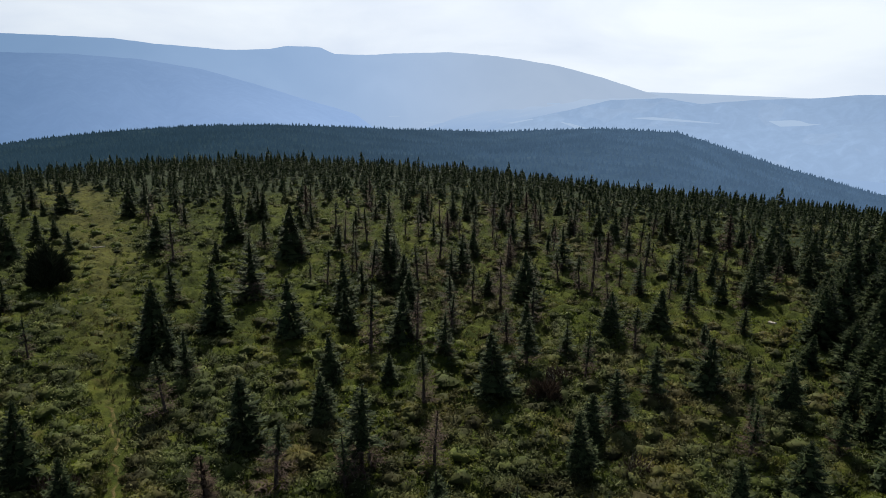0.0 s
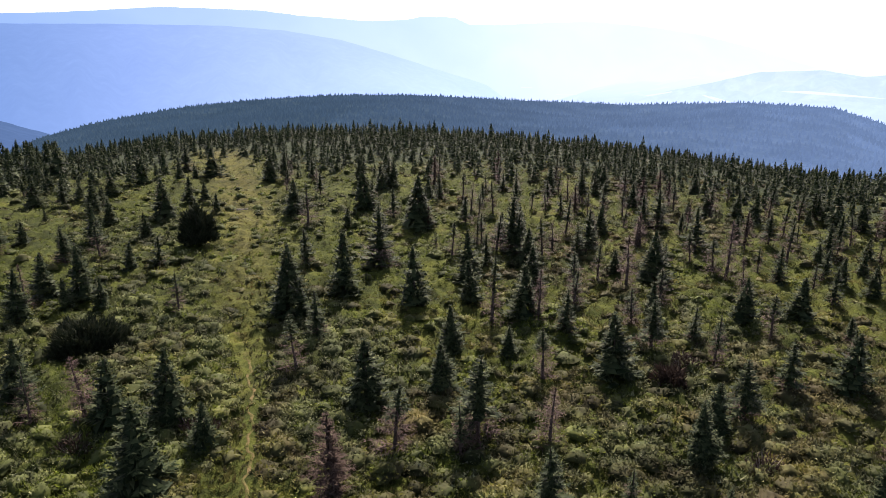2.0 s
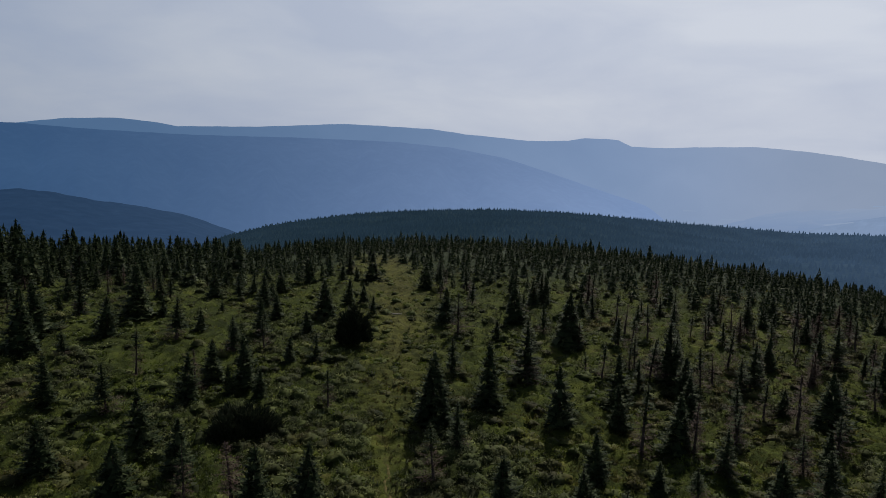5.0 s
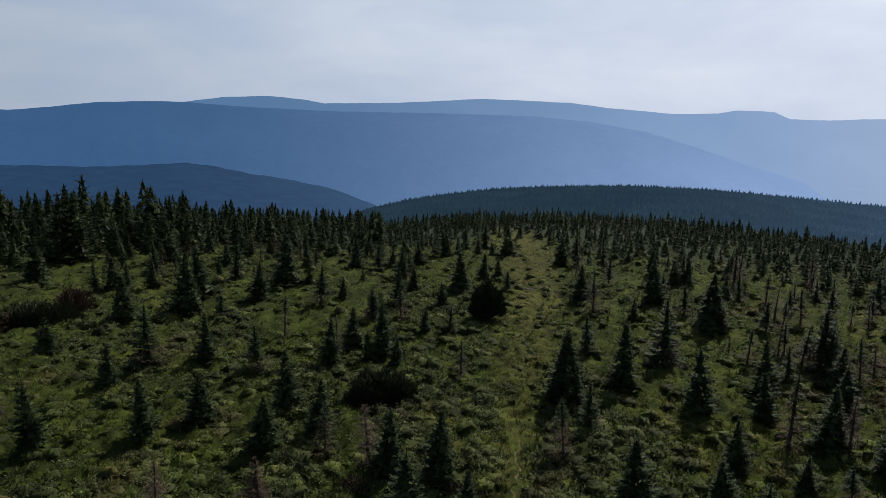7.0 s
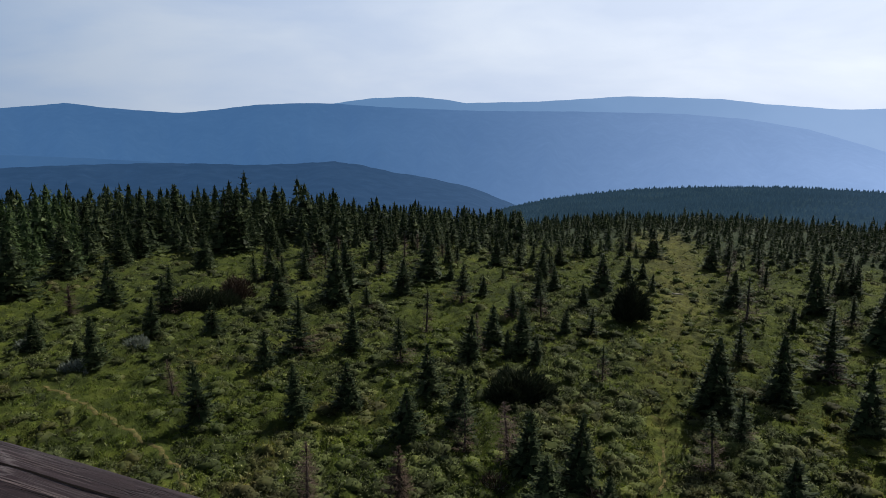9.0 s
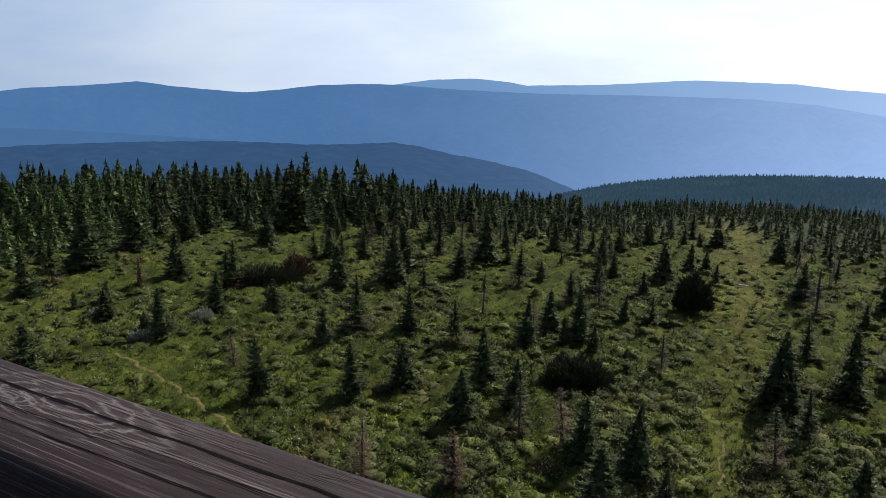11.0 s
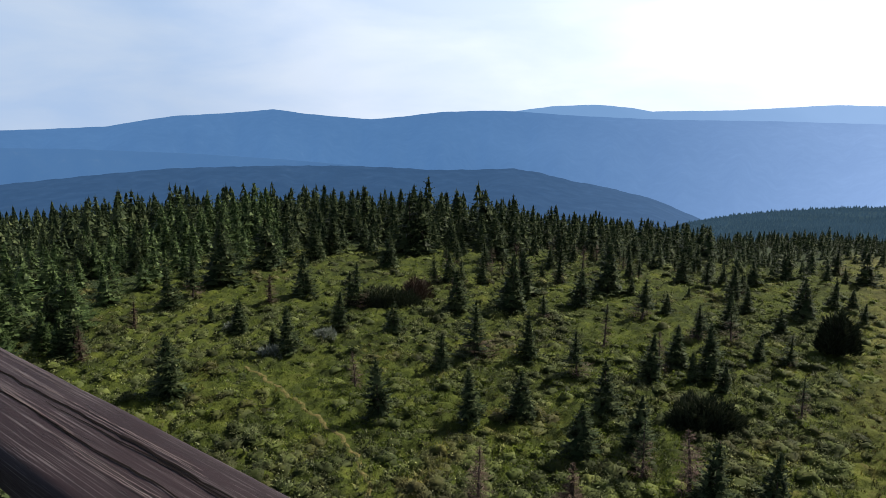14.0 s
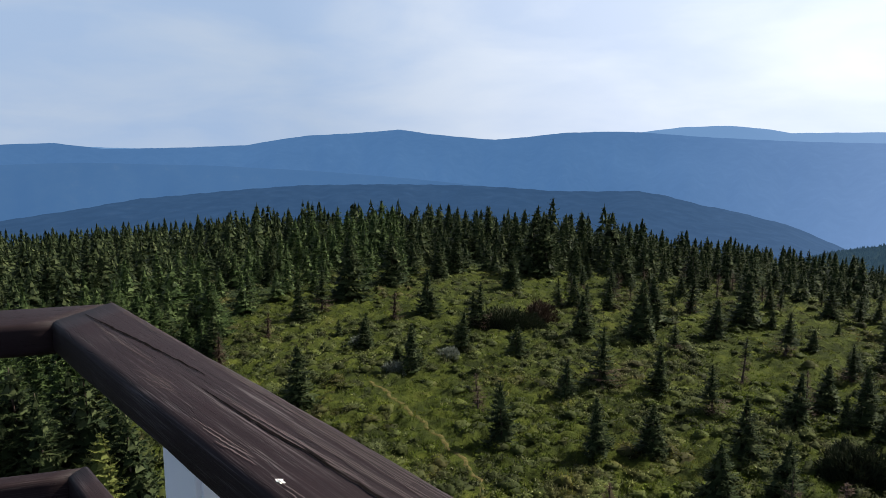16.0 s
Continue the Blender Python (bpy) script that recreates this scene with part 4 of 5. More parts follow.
def cone_tree(seed, tiers=4, sides=6):
    rng = np.random.default_rng(seed)
    V, F = [], []
    for t in range(tiers):
        z0, z1 = t / tiers * 0.86 + 0.02, min(1.0, (t + 1.7) / tiers * 0.86 + 0.14)
        rad = 0.33 * (1 - t / tiers) ** 0.9 + 0.03
        k = len(V)
        ph = rng.uniform(0, 6.28)
        for s in range(sides):
            a = ph + 6.283 * s / sides
            q = rad * rng.uniform(0.6, 1.25)
            V.append((q * math.cos(a), q * math.sin(a), z0 + rng.uniform(-0.04, 0.06)))
        V.append((rng.uniform(-0.01, 0.01), rng.uniform(-0.01, 0.01), z1))
        F += [(k + s, k + (s + 1) % sides, k + sides) for s in range(sides)]
    return np.array(V), np.array(F)


FAR_TREES = [cone_tree(300 + i, 4, 5) for i in range(6)]
FAINT_TREES = [cone_tree(320 + i, 3, 5) for i in range(6)]
woods = scatter(16000, 26, 160, -38, 106, 2.0, lambda x, y, r, az: (r > meadow_end(az) * (1 + 0.05 * np.sin(az * 1.9))) & ((az > 38) | (r < 62)))
hts = RNG.uniform(2.3, 4.2, len(woods))
w_az = np.degrees(np.arctan2(-woods[:, 0], woods[:, 1]))
w_r = np.hypot(woods[:, 0], woods[:, 1])
hts += (RNG.uniform(1.2, 3.8, len(woods)) + RNG.uniform(1.0, 2.4, len(woods)) * (RNG.random(len(woods)) > 0.9)) * smooth(38, 56, w_az) * (1 - smooth(82, 92, w_az)) * smooth(80, 95, w_r)
hts += 1.0 * smooth(84, 92, w_az)
# low close-set trees that thicken toward the summit's far edge
low_wood = scatter(13000, 58, 135, -38, 42, 1.42, lambda x, y, r, az: (r > 62) & (az < 38 + RNG.uniform(0, 4, len(x))) & (r > meadow_end(az) * (0.97 + 0.24 * RNG.random(len(x)) ** 2)))
low_h = RNG.uniform(1.3, 2.6, len(low_wood)) * (1 + 0.35 * (RNG.random(len(low_wood)) > 0.93))
forest("spruce_forest", low_wood, low_h, BEHIND, M_NEEDLE, "low close-set spruces at the summit's edge")
single = (w_r < 58) & (w_az > -36) & (w_az < 103)
for (x, y, z), h, a in zip(woods[single], hts[single], w_az[single]):
    plant("green" if a > 68 else ("full", "wide", "full")[int(RNG.integers(3))], float(x), float(y), float(h))
woods, hts, w_r, w_az = woods[~single], hts[~single], w_r[~single], w_az[~single]
front = w_r < meadow_end(w_az) + 26
west = front & (w_az > 72)
forest("spruce_forest", woods[west], hts[west], MIDDLE, M_NEEDLE_G, "fresh green spruce wood west of the tower")
front &= ~west
behind = ~front & ~west
forest("spruce_forest", woods[front], hts[front], MIDDLE, M_NEEDLE, "dense dark green spruce wood edging the meadow")
forest("spruce_forest", woods[behind], hts[behind], BEHIND, M_NEEDLE, "dark green spruce wood behind the meadow's edge")
sparse = scatter(420, 62, 92, -26, 60, 2.4, lambda x, y, r, az: (r < meadow_end(az)) & (near_line(x, y, PATH_A + [(-47, 92)]) > 3.6))
for x, y, z in sparse[:110]:
    plant(("full", "slim", "bare", "full")[int(RNG.integers(4))], float(x), float(y), float(RNG.uniform(1.4, 3.2)))
dying = scatter(260, 46, 86, -30, 14, 3.2, lambda x, y, r, az: r < meadow_end(az))
for x, y, z in dying[:70]:
    plant(("bare", "bare", "slim", "brown")[int(RNG.integers(4))], float(x), float(y), float(RNG.uniform(1.8, 3.4)))
# half-dead spruces stand thick on the east of the meadow
known = np.array([(x, y) for x, y, h in SPRUCES_A + SPRUCES_B + BROAD + NARROW_A + BARE_A + BARE_B])
thick = scatter(400, 33, 62, -28, 7, 2.6, lambda x, y, r, az: np.array([np.min(np.hypot(known[:, 0] - p, known[:, 1] - q)) > 1.7 for p, q in zip(x, y)]) & (r < meadow_end(az)))
for x, y, z in thick[:46]:
    plant(("bare", "slim", "bare", "full", "slim")[int(RNG.integers(5))], float(x), float(y), float(RNG.uniform(1.5, 2.9)))
slope = scatter(5000, 160, 420, -38, 106, 2.9)
forest("spruce_forest", slope, RNG.uniform(3.0, 6.0, len(slope)), FAR_TREES, M_NEEDLE, "dark spruce wood covering the slope below the summit")
# far trees share the colour that has haze painted in
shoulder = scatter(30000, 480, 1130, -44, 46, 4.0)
forest("spruce_forest", shoulder, RNG.uniform(2.8, 5.0, len(shoulder)), FAINT_TREES, M_RIDGE, "distant blue-green spruce wood on the mountain's shoulder, haze painted in")


# ---- shrubs ----
def shrub_mesh(name, seed, lx, ly, lz, n, size, material):
    """A low dome of many upright leafy shoots."""
    rng = np.random.default_rng(seed)
    V, F = [], []
    for _ in range(n * 2):
        a, u = rng.uniform(0, 6.28), math.sqrt(rng.random())
        wob = 0.8 + 0.2 * math.sin(3 * a + seed) + 0.12 * math.sin(7 * a)
        x, y = lx * u * wob * math.cos(a), ly * u * wob * math.sin(a)
        z = lz * math.sqrt(max(0.05, 1 - u ** 4)) * rng.uniform(0.04, 1.0) * (0.85 + 0.2 * math.sin(5 * x + seed) * math.cos(4 * y))
        d = np.array([x / lx * 0.7 + rng.uniform(-0.5, 0.5), y / ly * 0.7 + rng.uniform(-0.5, 0.5), rng.uniform(0.3, 1.2)])
        d /= np.linalg.norm(d)
        L = size * rng.uniform(0.6, 1.3)
        s = np.cross(d, rng.normal(size=3))
        s = s / np.linalg.norm(s) * L * 0.15
        p0 = np.array([x, y, z])
        k = len(V)
        V += [p0 + s, p0 + d * L, p0 - s]
        F.append((k, k + 1, k + 2))
    return mesh_arrays(name, np.array(V), np.array(F), material)


def stems(name, seed, lx, ly, lz, n, material, thick=0.018):
    """Bare stems that fan out from the ground."""
    rng = np.random.default_rng(seed)
    bm = bmesh.new()
    for _ in range(n):
        a = rng.uniform(0, 6.28)
        tip = Vector((lx * 0.9 * math.cos(a) * rng.uniform(0.3, 1), ly * 0.9 * math.sin(a) * rng.uniform(0.3, 1), lz * rng.uniform(0.5, 1.0)))
        foot = Vector((tip.x * 0.25, tip.y * 0.25, -0.05))
        mid = foot.lerp(tip, 0.55) + Vector((0, 0, -0.12 * lz))
        last = None
        for q, rad in ((foot, thick), (mid, thick * 0.7), (tip, thick * 0.25)):
            ring = [bm.verts.new(q + Vector((math.cos(t), math.sin(t), 0)) * rad) for t in (0, 2.09, 4.19)]
            if last:
                for k in range(3):
                    bm.faces.new((last[k], last[(k + 1) % 3], ring[(k + 1) % 3], ring[k]))
            last = ring
    return bm


def shrub(name, x, y, lx, ly, lz, n, size, leaf, wood, label, seed, turn=0.0):
    root = new(name)
    part("stem", stems("stem", seed, lx, ly, lz, 14, wood), wood, root)
    if n:
        part_mesh("crown", shrub_mesh("crown", seed, lx, ly, lz, n, size, leaf), root)
    root.matrix_basis = pose(x, y, float(ground_z(x, y)), 0, 0, turn)
    return tagged(root, label, "shrub")


shrub("dwarf_pine", -25.4, 45.5, 1.35, 1.3, 2.7, 2600, 0.36, M_PINE, M_BARK, "dense rounded dark green mountain pine beside the dry track", 1)
shrub("dwarf_pine", -22.95, 29.1, 2.15, 1.6, 1.6, 3000, 0.34, M_PINE, M_BARK, "low spreading dark mountain pine in the meadow", 2, 37)
shrub("dwarf_pine", -51.4, 25.1, 3.6, 1.6, 1.7, 3400, 0.27, M_PINE, M_BARK, "wide low dark mountain pine with brownish tips", 3, 62)
shrub("dwarf_pine", -51.9, 28.5, 1.6, 1.3, 1.9, 1500, 0.27, M_BROWN, M_BARK, "brownish mountain pine beside a darker one", 4)
shrub("willow_shrub", -51.4, 12.9, 1.0, 0.8, 0.7, 500, 0.2, M_SILVER, M_BARK, "low silvery grey-leaved willow shrub beside spruces", 31)
shrub("willow_shrub", -44.8, 13.4, 1.3, 0.9, 0.6, 500, 0.2, M_SILVER, M_BARK, "low silvery grey-leaved willow shrub in the grass", 32)
shrub("willow_shrub", -46.3, 18.0, 1.0, 0.9, 0.6, 400, 0.2, M_SILVER, M_BARK, "small silvery grey-leaved willow shrub near a spruce", 33)
shrub("dry_shrub", 5.6, 29.9, 0.8, 0.75, 1.1, 700, 0.26, M_BROWN, M_BARK, "round brown withered shrub among bilberry", 5)
shrub("dry_shrub", -13.7, 23.0, 1.1, 0.7, 0.75, 300, 0.2, M_TWIG, M_DEADWOOD, "tangle of grey dead branches in the grass", 6)
shrub("dry_shrub", 8.2, 24.1, 0.8, 0.7, 0.8, 120, 0.2, M_TWIG, M_DEADWOOD, "bleached dead twigs sticking out of bilberry", 7)
shrub("dry_shrub", 6.4, 31.6, 0.8, 0.6, 0.6, 160, 0.2, M_TWIG, M_DEADWOOD, "low grey dead twigs among bilberry", 8)
shrub("dry_shrub", -17.7, 20.9, 0.9, 0.7, 0.5, 120, 0.2, M_BROWN, M_DEADWOOD, "fallen reddish twigs in the meadow", 9)


def dead_log(x, y, x2, y2, rad, label, rise=0.0):
    a, b = Vector((x, y, float(ground_z(x, y)) + rad + 0.1)), Vector((x2, y2, float(ground_z(x2, y2)) + rad + 0.1 + rise))
    d = b - a
    bm = bmesh.new()
    last = None
    for k in range(6):
        t = k / 5
        q = a.lerp(b, t) + Vector((0.03 * math.sin(k * 2.1), 0.03 * math.cos(k * 1.7), 0.02 * math.sin(k * 3.0)))
        s1 = d.cross(Vector((0, 0, 1))).normalized()
        s2 = d.cross(s1).normalized()
        rr = rad * (1 - 0.45 * t)
        ring = [bm.verts.new(q + s1 * rr * math.cos(v) + s2 * rr * math.sin(v)) for v in [6.283 * i / 7 for i in range(7)]]
        if last:
            for i in range(7):
                bm.faces.new((last[i], last[(i + 1) % 7], ring[(i + 1) % 7], ring[i]))
        else:
            bm.faces.new(ring)
        last = ring
    bm.faces.new(last[::-1])
    me = bpy.data.meshes.new("fallen_log")
    bm.to_mesh(me)
    bm.free()
    me.materials.append(M_DEADWOOD)
    return tagged(new("fallen_log", me), label, "log")


dead_log(-26.3, 54.0, -25.7, 54.9, 0.07, "bleached fallen log lying on the dry track")
dead_log(20.2, 38.7, 19.6, 36.8, 0.09, "bleached dead stem leaning among the spruces", 0.7)


# ---- ground cover ----
def cover(name, places, size, blades, upright, material, label, seed):
    """Many small clumps, each a few leaf blades that spread from one foot."""
    rng = np.random.default_rng(seed)
    n = len(places)
    s = size * rng.uniform(0.55, 1.35, n)
    VS = []
    for _ in range(blades):
        a = rng.uniform(0, 6.283, n)
        tilt = rng.uniform(0.1, 1.0, n) * (1 - upright) + 0.15
        off = rng.uniform(-0.45, 0.45, (n, 2)) * s[:, None]
        d = np.stack([np.cos(a) * np.sin(tilt * 1.4), np.sin(a) * np.sin(tilt * 1.4), np.cos(tilt * 1.4)], -1) * (s * rng.uniform(0.6, 1.2, n))[:, None]
        b = a + rng.uniform(0.9, 2.2, n)
        w = np.stack([np.cos(b), np.sin(b), rng.uniform(-0.3, 0.3, n)], -1) * (s * (0.23 - 0.28 * upright))[:, None]
        foot = places + np.column_stack([off, np.full(n, -0.02)]) + (np.array([0, 0, 1.0]) * (s * rng.uniform(0, 0.5, n) * (1 - upright))[:, None])
        VS.append(np.stack([foot + w, foot + d, foot - w], 1))
    V = np.concatenate(VS).reshape(-1, 3)
    F = np.arange(len(V)).reshape(-1, 3)
    return tagged(new(name, mesh_arrays(name, V, F, material)), label, "ground cover", kind="stuff")


def spread(n, r0, r1, a0, a1, keep):
    r = np.exp(RNG.uniform(np.log(r0), np.log(r1), n))
    az = RNG.uniform(a0, a1, n)
    x, y = -np.sin(np.radians(az)) * r, np.cos(np.radians(az)) * r
    ok = keep(x, y)
    x, y = x[ok], y[ok]
    return np.column_stack([x, y, ground_z(x, y)])


def patch(x, y):
    return 0.5 * np.sin(x * 0.23 + 1.4 * np.sin(y * 0.17)) + 0.5 * np.sin(y * 0.27 + 1.1 * np.sin(x * 0.19 + 2)) + 0.3 * np.sin(x * 0.9 + y * 0.7)


def off_track(x, y):
    return (near_line(x, y, PATH_A[:5]) + RNG.normal(0, 0.10, len(x)) > 0.12) & (near_line(x, y, PATH_B) + RNG.normal(0, 0.2, len(x)) > 0.12)


bil = spread(45000, 15, 84, -42, 104, lambda x, y: (patch(x, y) + RNG.normal(0, 0.35, len(x)) > -0.15) & off_track(x, y) & (near_line(x, y, PATH_A[4:]) + RNG.normal(0, 0.7, len(x)) > 1.6))
cover("bilberry_shrubs", bil, 0.20, 9, 0.15, M_BILBERRY, "low leafy green bilberry shrubs covering the ground", 21)


def cushions(name, places, leaves, material, label, seed, lo=0.25, hi=0.8):
    """Rounded knee-high cushions: a lumpy body close-set with small leaves."""
    rng = np.random.default_rng(seed)
    n = len(places)
    rad = rng.uniform(lo, hi, n)
    tall = rad * rng.uniform(0.35, 0.65, n)
    ph = rng.uniform(0, 6.28, n)
    # body: rings of corners, closed by a crown corner
    sides, rings = 7, ((1.0, -0.12), (0.9, 0.42), (0.62, 0.8), (0.28, 0.97))
    body = []
    for u, v in rings:
        for k in range(sides):
            a = 6.283 * k / sides + 0.3 * v
            rr = rad * u * 0.85 * (0.8 + 0.25 * np.sin(3 * a + ph) + rng.uniform(-0.22, 0.22, n))
            body.append(places + np.stack([np.cos(a) * rr, np.sin(a) * rr, tall * v * 0.72 * rng.uniform(0.6, 1.2, n)], -1))
    body.append(places + np.column_stack([np.zeros((n, 2)), tall * 0.7]))
    B = np.stack(body, 1)
    m_ = B.shape[1]
    tri = []
    for i in range(len(rings) - 1):
        for k in range(sides):
            a, b = i * sides + k, i * sides + (k + 1) % sides
            tri += [(a, b, b + sides), (a, b + sides, a + sides)]
    tri += [((len(rings) - 1) * sides + k, (len(rings) - 1) * sides + (k + 1) % sides, m_ - 1) for k in range(sides)]
    BF = (np.array(tri)[None] + (np.arange(n) * m_)[:, None, None]).reshape(-1, 3)
    VS = []
    for _ in range(leaves):
        a, u = rng.uniform(0, 6.283, n), np.sqrt(rng.random(n))
        rr = rad * u * (0.82 + 0.2 * np.sin(3 * a + ph))
        foot = places + np.stack([np.cos(a) * rr, np.sin(a) * rr, tall * np.sqrt(np.maximum(0.02, 1 - u * u)) * rng.uniform(0.6, 1.05, n)], -1)
        d = np.stack([np.cos(a) * u, np.sin(a) * u, np.full(n, 0.4)], -1) + rng.normal(0, 0.4, (n, 3))
        d /= np.linalg.norm(d, axis=1)[:, None]
        s = np.cross(d, rng.normal(size=(n, 3)))
        s /= np.linalg.norm(s, axis=1)[:, None]
        L = rng.uniform(0.08, 0.17, n)[:, None]
        VS.append(np.stack([foot + s * L * 0.32, foot + d * L, foot - s * L * 0.32], 1))
    LV = np.concatenate(VS).reshape(-1, 3)
    V = np.concatenate([B.reshape(-1, 3), LV])
    F = np.concatenate([BF, np.arange(len(LV)).reshape(-1, 3) + n * m_])
    me = mesh_arrays(name, V, F, material)
    # bodies take the dark colour that holds the shade beneath the leaves
    me.materials.append(M_UNDER)
    me.polygons.foreach_set("material_index", [1] * len(BF) + [0] * (len(F) - len(BF)))
    me.polygons.foreach_set("use_smooth", [True] * len(BF) + [False] * (len(F) - len(BF)))
    return tagged(new(name, me), label, "ground cover", kind="stuff")


hum_p = spread(8200, 15, 80, -42, 104, lambda x, y: (patch(x, y) + RNG.normal(0, 0.3, len(x)) > -0.25) & (near_line(x, y, PATH_A[:5]) > 0.7) & (near_line(x, y, PATH_B) > 0.8) & (near_line(x, y, PATH_A[4:]) + RNG.normal(0, 0.7, len(x)) > 1.0))
cushions("bilberry_cushions", hum_p, 44, M_BILBERRY, "rounded knee-high cushions of green bilberry", 23)
tus_p = spread(4600, 16, 85, -42, 104, lambda x, y: (patch(x, y) + RNG.normal(0, 0.3, len(x)) < 0.25 + 0.5 * (near_line(x, y, PATH_A[4:]) < 2.2)) & (near_line(x, y, PATH_A[:5]) > 0.6) & (near_line(x, y, PATH_B) > 0.8))
cushions("grass_tussocks", tus_p, 36, M_GRASS, "rounded tussocks of bright green mountain grass", 25, 0.25, 0.75)
gra = spread(50000, 15, 92, -42, 104, lambda x, y: (patch(x, y) + RNG.normal(0, 0.4, len(x)) < 0.35 + 9 * (near_line(x, y, PATH_A[4:]) < 3)) & off_track(x, y))
trod = near_line(gra[:, 0], gra[:, 1], PATH_A[3:] + [(-47, 92)]) + RNG.normal(0, 0.6, len(gra)) < np.minimum(0.9, 0.09 * (np.hypot(gra[:, 0], gra[:, 1]) - 27)) * 0.024 * np.hypot(gra[:, 0], gra[:, 1])
cover("grass_tufts", gra[~trod], 0.2, 8, 0.5, M_GRASS, "tufts of yellow-green mountain grass", 22)
cover("grass_tufts", gra[trod], 0.17, 8, 0.4, M_STRAW, "short straw-coloured grass along the old track", 24)

# ---- the lookout tower's railing ----
U, N = Vector((0.9404, 0.3401, 0)), Vector((-0.3401, 0.9404, 0))     # along the rail, and outward
CORNER = Vector((-2.692, -0.652, 0))
SIDE = Vector((-0.075, -0.9972, 0))                                  # the next side of the platform
SIDE_OUT = Vector((-0.9972, 0.075, 0))
RAIL_TOP, LOW_TOP, DECK = 15.686, 15.40, 14.62


def mitre_plank(name, start, along, out, length, top, width, thick, mitre, material, label, round_=0.010, seed=0):
    """A long plank with rounded, slightly uneven edges; its first end is cut by the mitre (how far the inner edge runs ahead)."""
    prof = []
    hw, ht = width / 2, thick / 2
    for cx, cz, a0 in ((hw - round_, ht - round_, 0), (-hw + round_, ht - round_, 90), (-hw + round_, -ht + round_, 180), (hw - round_, -ht + round_, 270)):
        for k in range(4):
            a = radians(a0 + 30 * k)
            prof.append((cx + round_ * math.cos(a), cz + round_ * math.sin(a)))
    n = 70
    rng = np.random.default_rng(seed)
    ph = rng.uniform(0, 6.28, 4)
    verts, faces = [], []
    m = len(prof)
    for i in range(n + 1):
        s = length * i / n
        for j, (o, z) in enumerate(prof):
            lead = mitre * (hw - o) / width * (1 - i / n)
            wob = 0.0005 * math.sin(s * 9 + ph[0] + j) + 0.0004 * math.sin(s * 31 + ph[1] + 2 * j)
            verts.append((s + lead, o + wob, z + wob * 0.7))
    for i in range(n):
        for j in range(m):
            a, b = i * m + j, i * m + (j + 1) % m
            faces.append((a, a + m, b + m, b))
    faces.append(tuple(range(m)))
    faces.append(tuple(range(n * m + m - 1, n * m - 1, -1)))
    ob = new(name, mesh_from(name, verts, faces, material, True))
    p0 = start - out * hw
    x, y, z = along, out, Vector((0, 0, 1))
    ob.matrix_basis = Matrix(((x.x, y.x, z.x, p0.x), (x.y, y.y, z.y, p0.y), (x.z, y.z, z.z, top - ht), (0, 0, 0, 1)))
    return ob


W, TH = 0.115, 0.050
railing = tagged(new("railing"), "dark brown weathered timber railing of a lookout platform", "railing")
railing.location = (CORNER.x, CORNER.y, 0)


def under(ob, parent, label=""):
    ob.parent = parent
    ob.matrix_parent_inverse = Matrix.Translation(-parent.location)
    return tagged(ob, label=label)


for top, nm, wide, thick in ((RAIL_TOP, "handrail", W, TH), (LOW_TOP, "middle_rail", 0.040, 0.14)):
    c = CORNER if nm == "handrail" else CORNER + U * -0.03 - N * 0.055
    plank = under(mitre_plank(nm, c, U, N, 5.2, top, wide, thick, wide * 0.63, M_PLANK, "", seed=3), railing)
    under(mitre_plank(nm, c, SIDE, SIDE_OUT, 3.0, top - 0.002, wide, thick, wide * 0.63, M_PLANK, "", seed=5), railing)
    if nm == "handrail":
        main_rail = plank


def box_mesh(name, lx, ly, lz, material, bevel=0.006):
    bm = bmesh.new()
    bmesh.ops.create_cube(bm, size=1.0)
    bmesh.ops.scale(bm, vec=(lx, ly, lz), verts=bm.verts)
    bmesh.ops.bevel(bm, geom=bm.edges[:], offset=bevel, segments=2, affect="EDGES")
    me = bpy.data.meshes.new(name)
    bm.to_mesh(me)
    bm.free()
    me.materials.append(material)
    return me


def along_rail(name, me, u, out, z, parent=None, label=""):
    """Puts a mesh at u metres from the corner, out metres from the rail's outer edge, turned with the rail."""
    ob = new(name, me)
    q = CORNER + U * u + N * out
    ob.matrix_basis = pose(q.x, q.y, z, 0, 0, math.degrees(math.atan2(U.y, U.x)))
    return under(ob, parent, label) if parent else ob


# white posts that carry the rails down to the deck
post_h = RAIL_TOP - TH - DECK + 0.004
for u in (0.5125, 2.9, 4.9):
    post = along_rail("post", box_mesh("post", 0.10, 0.073, post_h, M_WHITE), u, -0.0635, DECK + post_h / 2 - 0.002, railing, "white painted steel post")
for d in (1.3, 2.6):
    q = CORNER + SIDE * d - SIDE_OUT * 0.0635
    side_post = new("post", box_mesh("post", 0.073, 0.10, post_h, M_WHITE))
    side_post.matrix_basis = pose(q.x, q.y, DECK + post_h / 2 - 0.004, 0, 0, 4.3)
    under(side_post, railing, "white painted steel post")
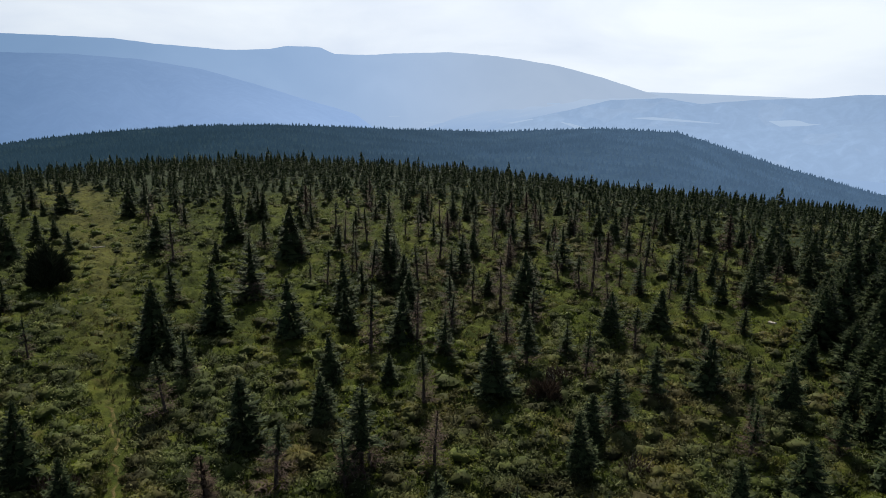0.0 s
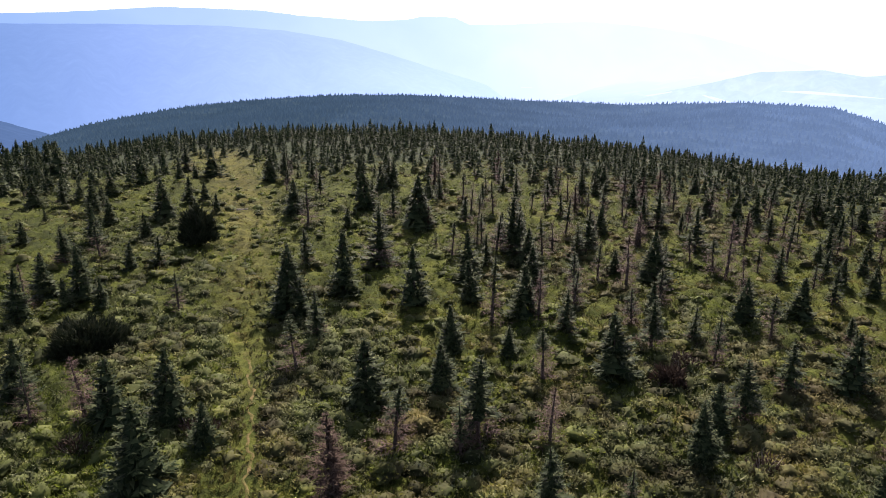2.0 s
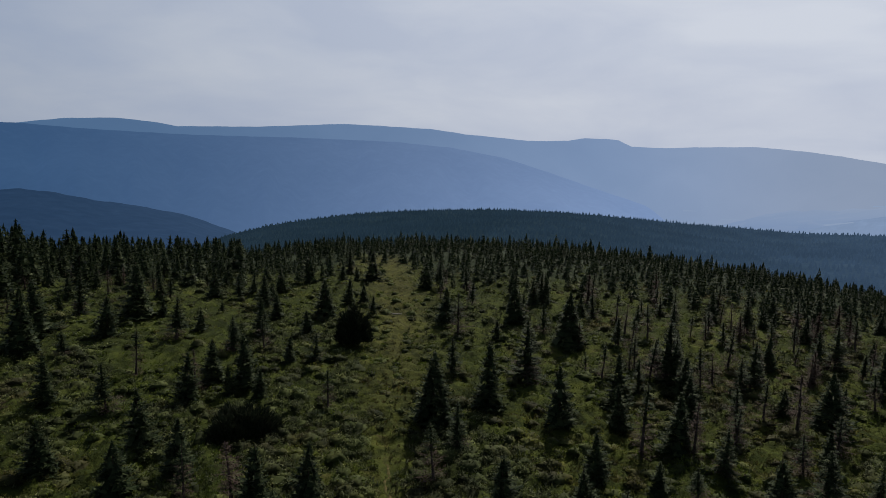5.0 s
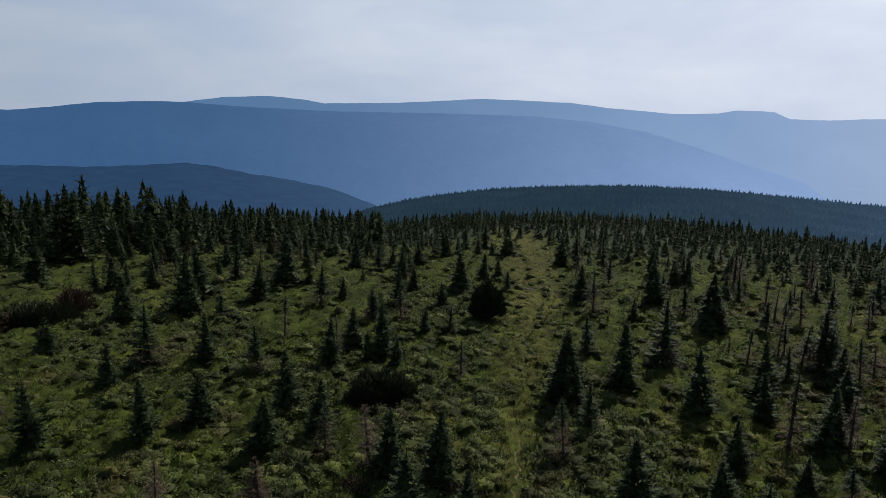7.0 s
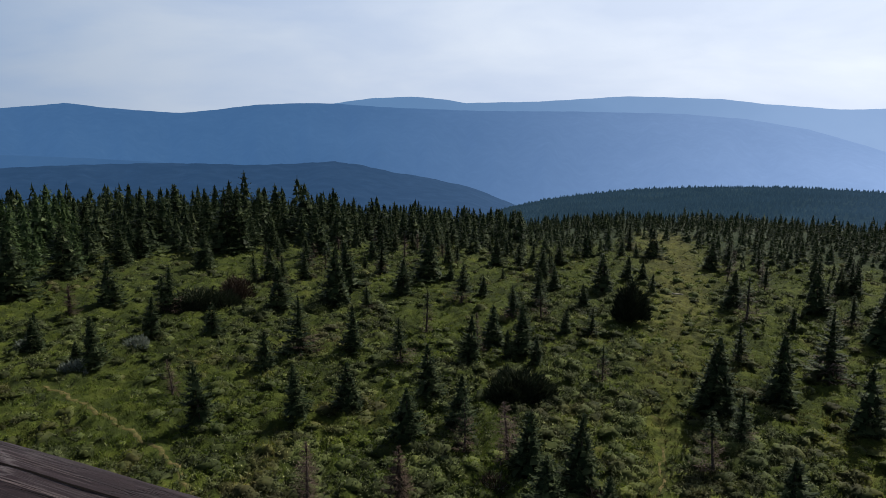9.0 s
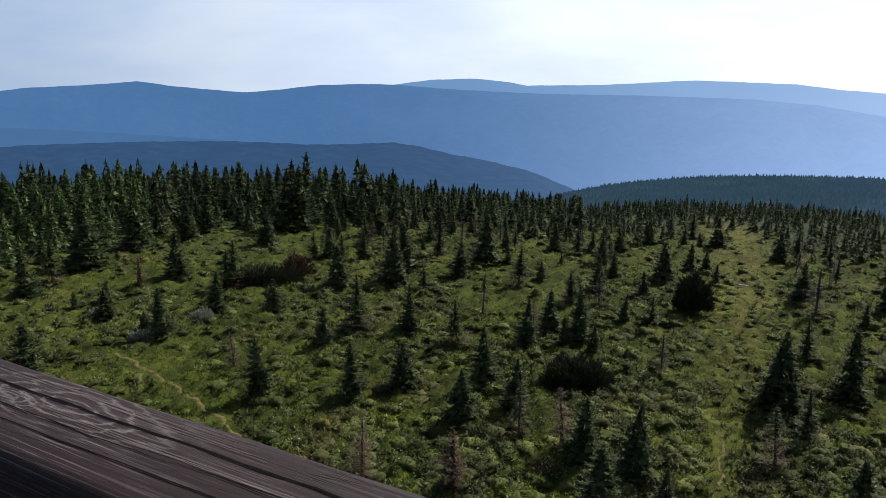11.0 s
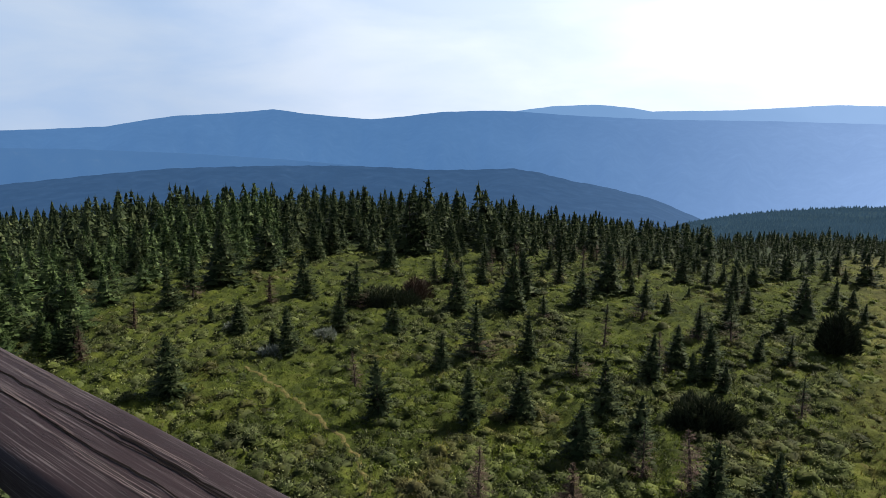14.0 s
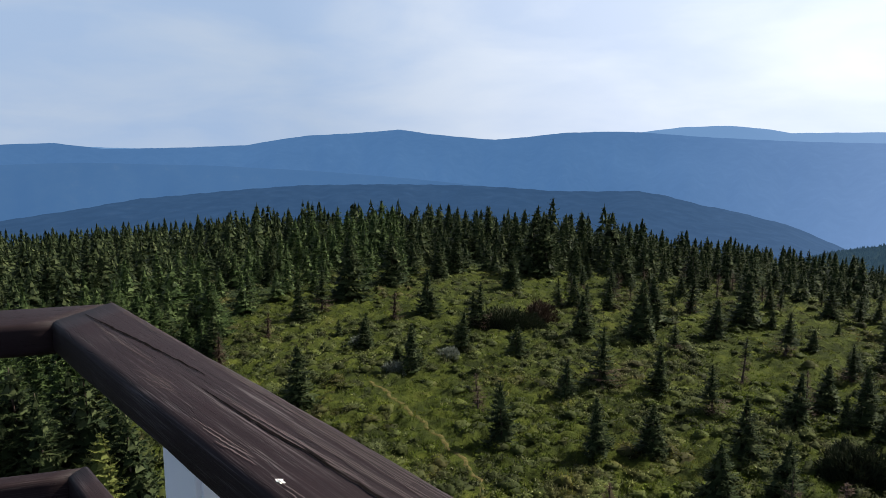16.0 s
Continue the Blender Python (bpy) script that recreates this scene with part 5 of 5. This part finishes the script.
# open cracks along the handrail's top
def crack(u0, u1, o0, o1, wide, seed, name="crack", material=None, label="open dark drying crack"):
    rng = np.random.default_rng(seed)
    n = 60
    verts, faces = [], []
    off = 0.0
    for i in range(n + 1):
        t = i / n
        off += rng.normal(0, 0.0007 if name == "crack" else 0.00022)
        w = wide * (0.55 if name == "crack" else 1.0) * math.sin(math.pi * min(1, max(0.0, t))) ** 0.5 * rng.uniform(0.45, 1.1) + 0.0002
        q = CORNER + U * (u0 + (u1 - u0) * t) - N * (o0 + (o1 - o0) * t + off)
        for s in (-1, 1):
            p_ = q + N * w * s
            verts.append((p_.x, p_.y, RAIL_TOP + 0.0010))
    for i in range(n):
        faces.append((2 * i, 2 * i + 2, 2 * i + 3, 2 * i + 1))
    ob = new(name, mesh_from(name, verts, faces, material or M_CRACK))
    ob.parent = main_rail
    ob.matrix_parent_inverse = main_rail.matrix_basis.inverted()
    return tagged(ob, label=label)


crack(0.057, 0.45, 0.063, 0.043, 0.0030, 1)
crack(0.485, 1.02, 0.059, 0.040, 0.0026, 2)
crack(0.98, 1.6, 0.042, 0.046, 0.0026, 9)
crack(0.82, 1.9, 0.062, 0.066, 0.0016, 3)
crack(1.2, 2.6, 0.045, 0.036, 0.0024, 4)
crack(1.5, 3.0, 0.082, 0.088, 0.0016, 5)
crack(1.9, 3.6, 0.060, 0.064, 0.0020, 6)


# worn pale lines where the stain rubbed off; last two paint the lit edge
for k, (u0, u1, o0, o1, wide) in enumerate(((0.545, 0.78, 0.054, 0.047, 0.0016), (0.48, 0.82, 0.015, 0.024, 0.0009), (0.82, 0.93, 0.026, 0.022, 0.0009), (0.75, 0.90, 0.102, 0.098, 0.0022),
                                            (0.59, 0.68, 0.103, 0.095, 0.0018), (0.40, 0.46, 0.098, 0.080, 0.0008), (0.41, 0.47, 0.088, 0.084, 0.0007), (0.62, 0.9, 0.036, 0.033, 0.0006),
                                            (0.95, 1.3, 0.055, 0.058, 0.0012), (1.1, 1.45, 0.03, 0.027, 0.0009), (1.3, 1.7, 0.075, 0.07, 0.0011), (1.55, 1.95, 0.018, 0.022, 0.0008),
                                            (1.75, 2.3, 0.055, 0.05, 0.0011), (0.15, 0.36, 0.07, 0.066, 0.0006), (0.02, 0.30, 0.0125, 0.0125, 0.0009), (0.3, 1.2, 0.0125, 0.0125, 0.0008))):
    for j, (du, do) in enumerate(((0, 0), (0.035, 0.0031), (-0.03, -0.0026))):
        crack(u0 + du, u1 + du * 0.4, o0 + do, o1 + do * 0.7, wide * (0.3, 0.2, 0.14)[j], 40 + 3 * k + j, "scratch", M_SCRATCH, "pale line of wear and painted edge light")


def splash(x, y, size, seed):
    rng = np.random.default_rng(seed)
    verts, faces = [(0, 0, 0.002)], []
    n = 11
    for k in range(n):
        a = 6.283 * k / n
        r_ = size * rng.uniform(0.45, 1.2)
        verts.append((r_ * math.cos(a) * 1.6, r_ * math.sin(a), 0.0003))
    faces = [(0, 1 + k, 1 + (k + 1) % n) for k in range(n)]
    ob = new("bird_dropping", mesh_from("bird_dropping", verts, faces, M_DROP, True))
    ob.matrix_basis = pose(x, y, RAIL_TOP - 0.0005, 0, 0, 20)
    return tagged(ob, "small dried white bird dropping on the handrail", "dropping")


splash(-1.971, -0.495, 0.0036, 1)
splash(-1.781, -0.361, 0.0030, 2)

# the platform that carries the railing
deck = tagged(new("platform"), "timber deck of the lookout tower on white steel legs", "platform")
deck.location = (CORNER.x, CORNER.y, 0)
plank_me = box_mesh("deck_plank", 5.0, 0.147, 0.04, M_PLANK)
for k in range(18):
    along_rail("deck_plank", plank_me, 2.56 - 0.449 * (0.08 + 0.15 * k), -0.08 - 0.15 * k, DECK - 0.022, deck)
leg_me = box_mesh("leg", 0.2, 0.2, DECK + 0.3, M_WHITE)
for u, o in ((0.35, -0.25), (4.7, -0.25), (-0.6, -2.3), (3.7, -2.3)):
    along_rail("leg", leg_me, u, o, (DECK - 0.3) / 2 - 0.045, deck, "white painted steel leg")
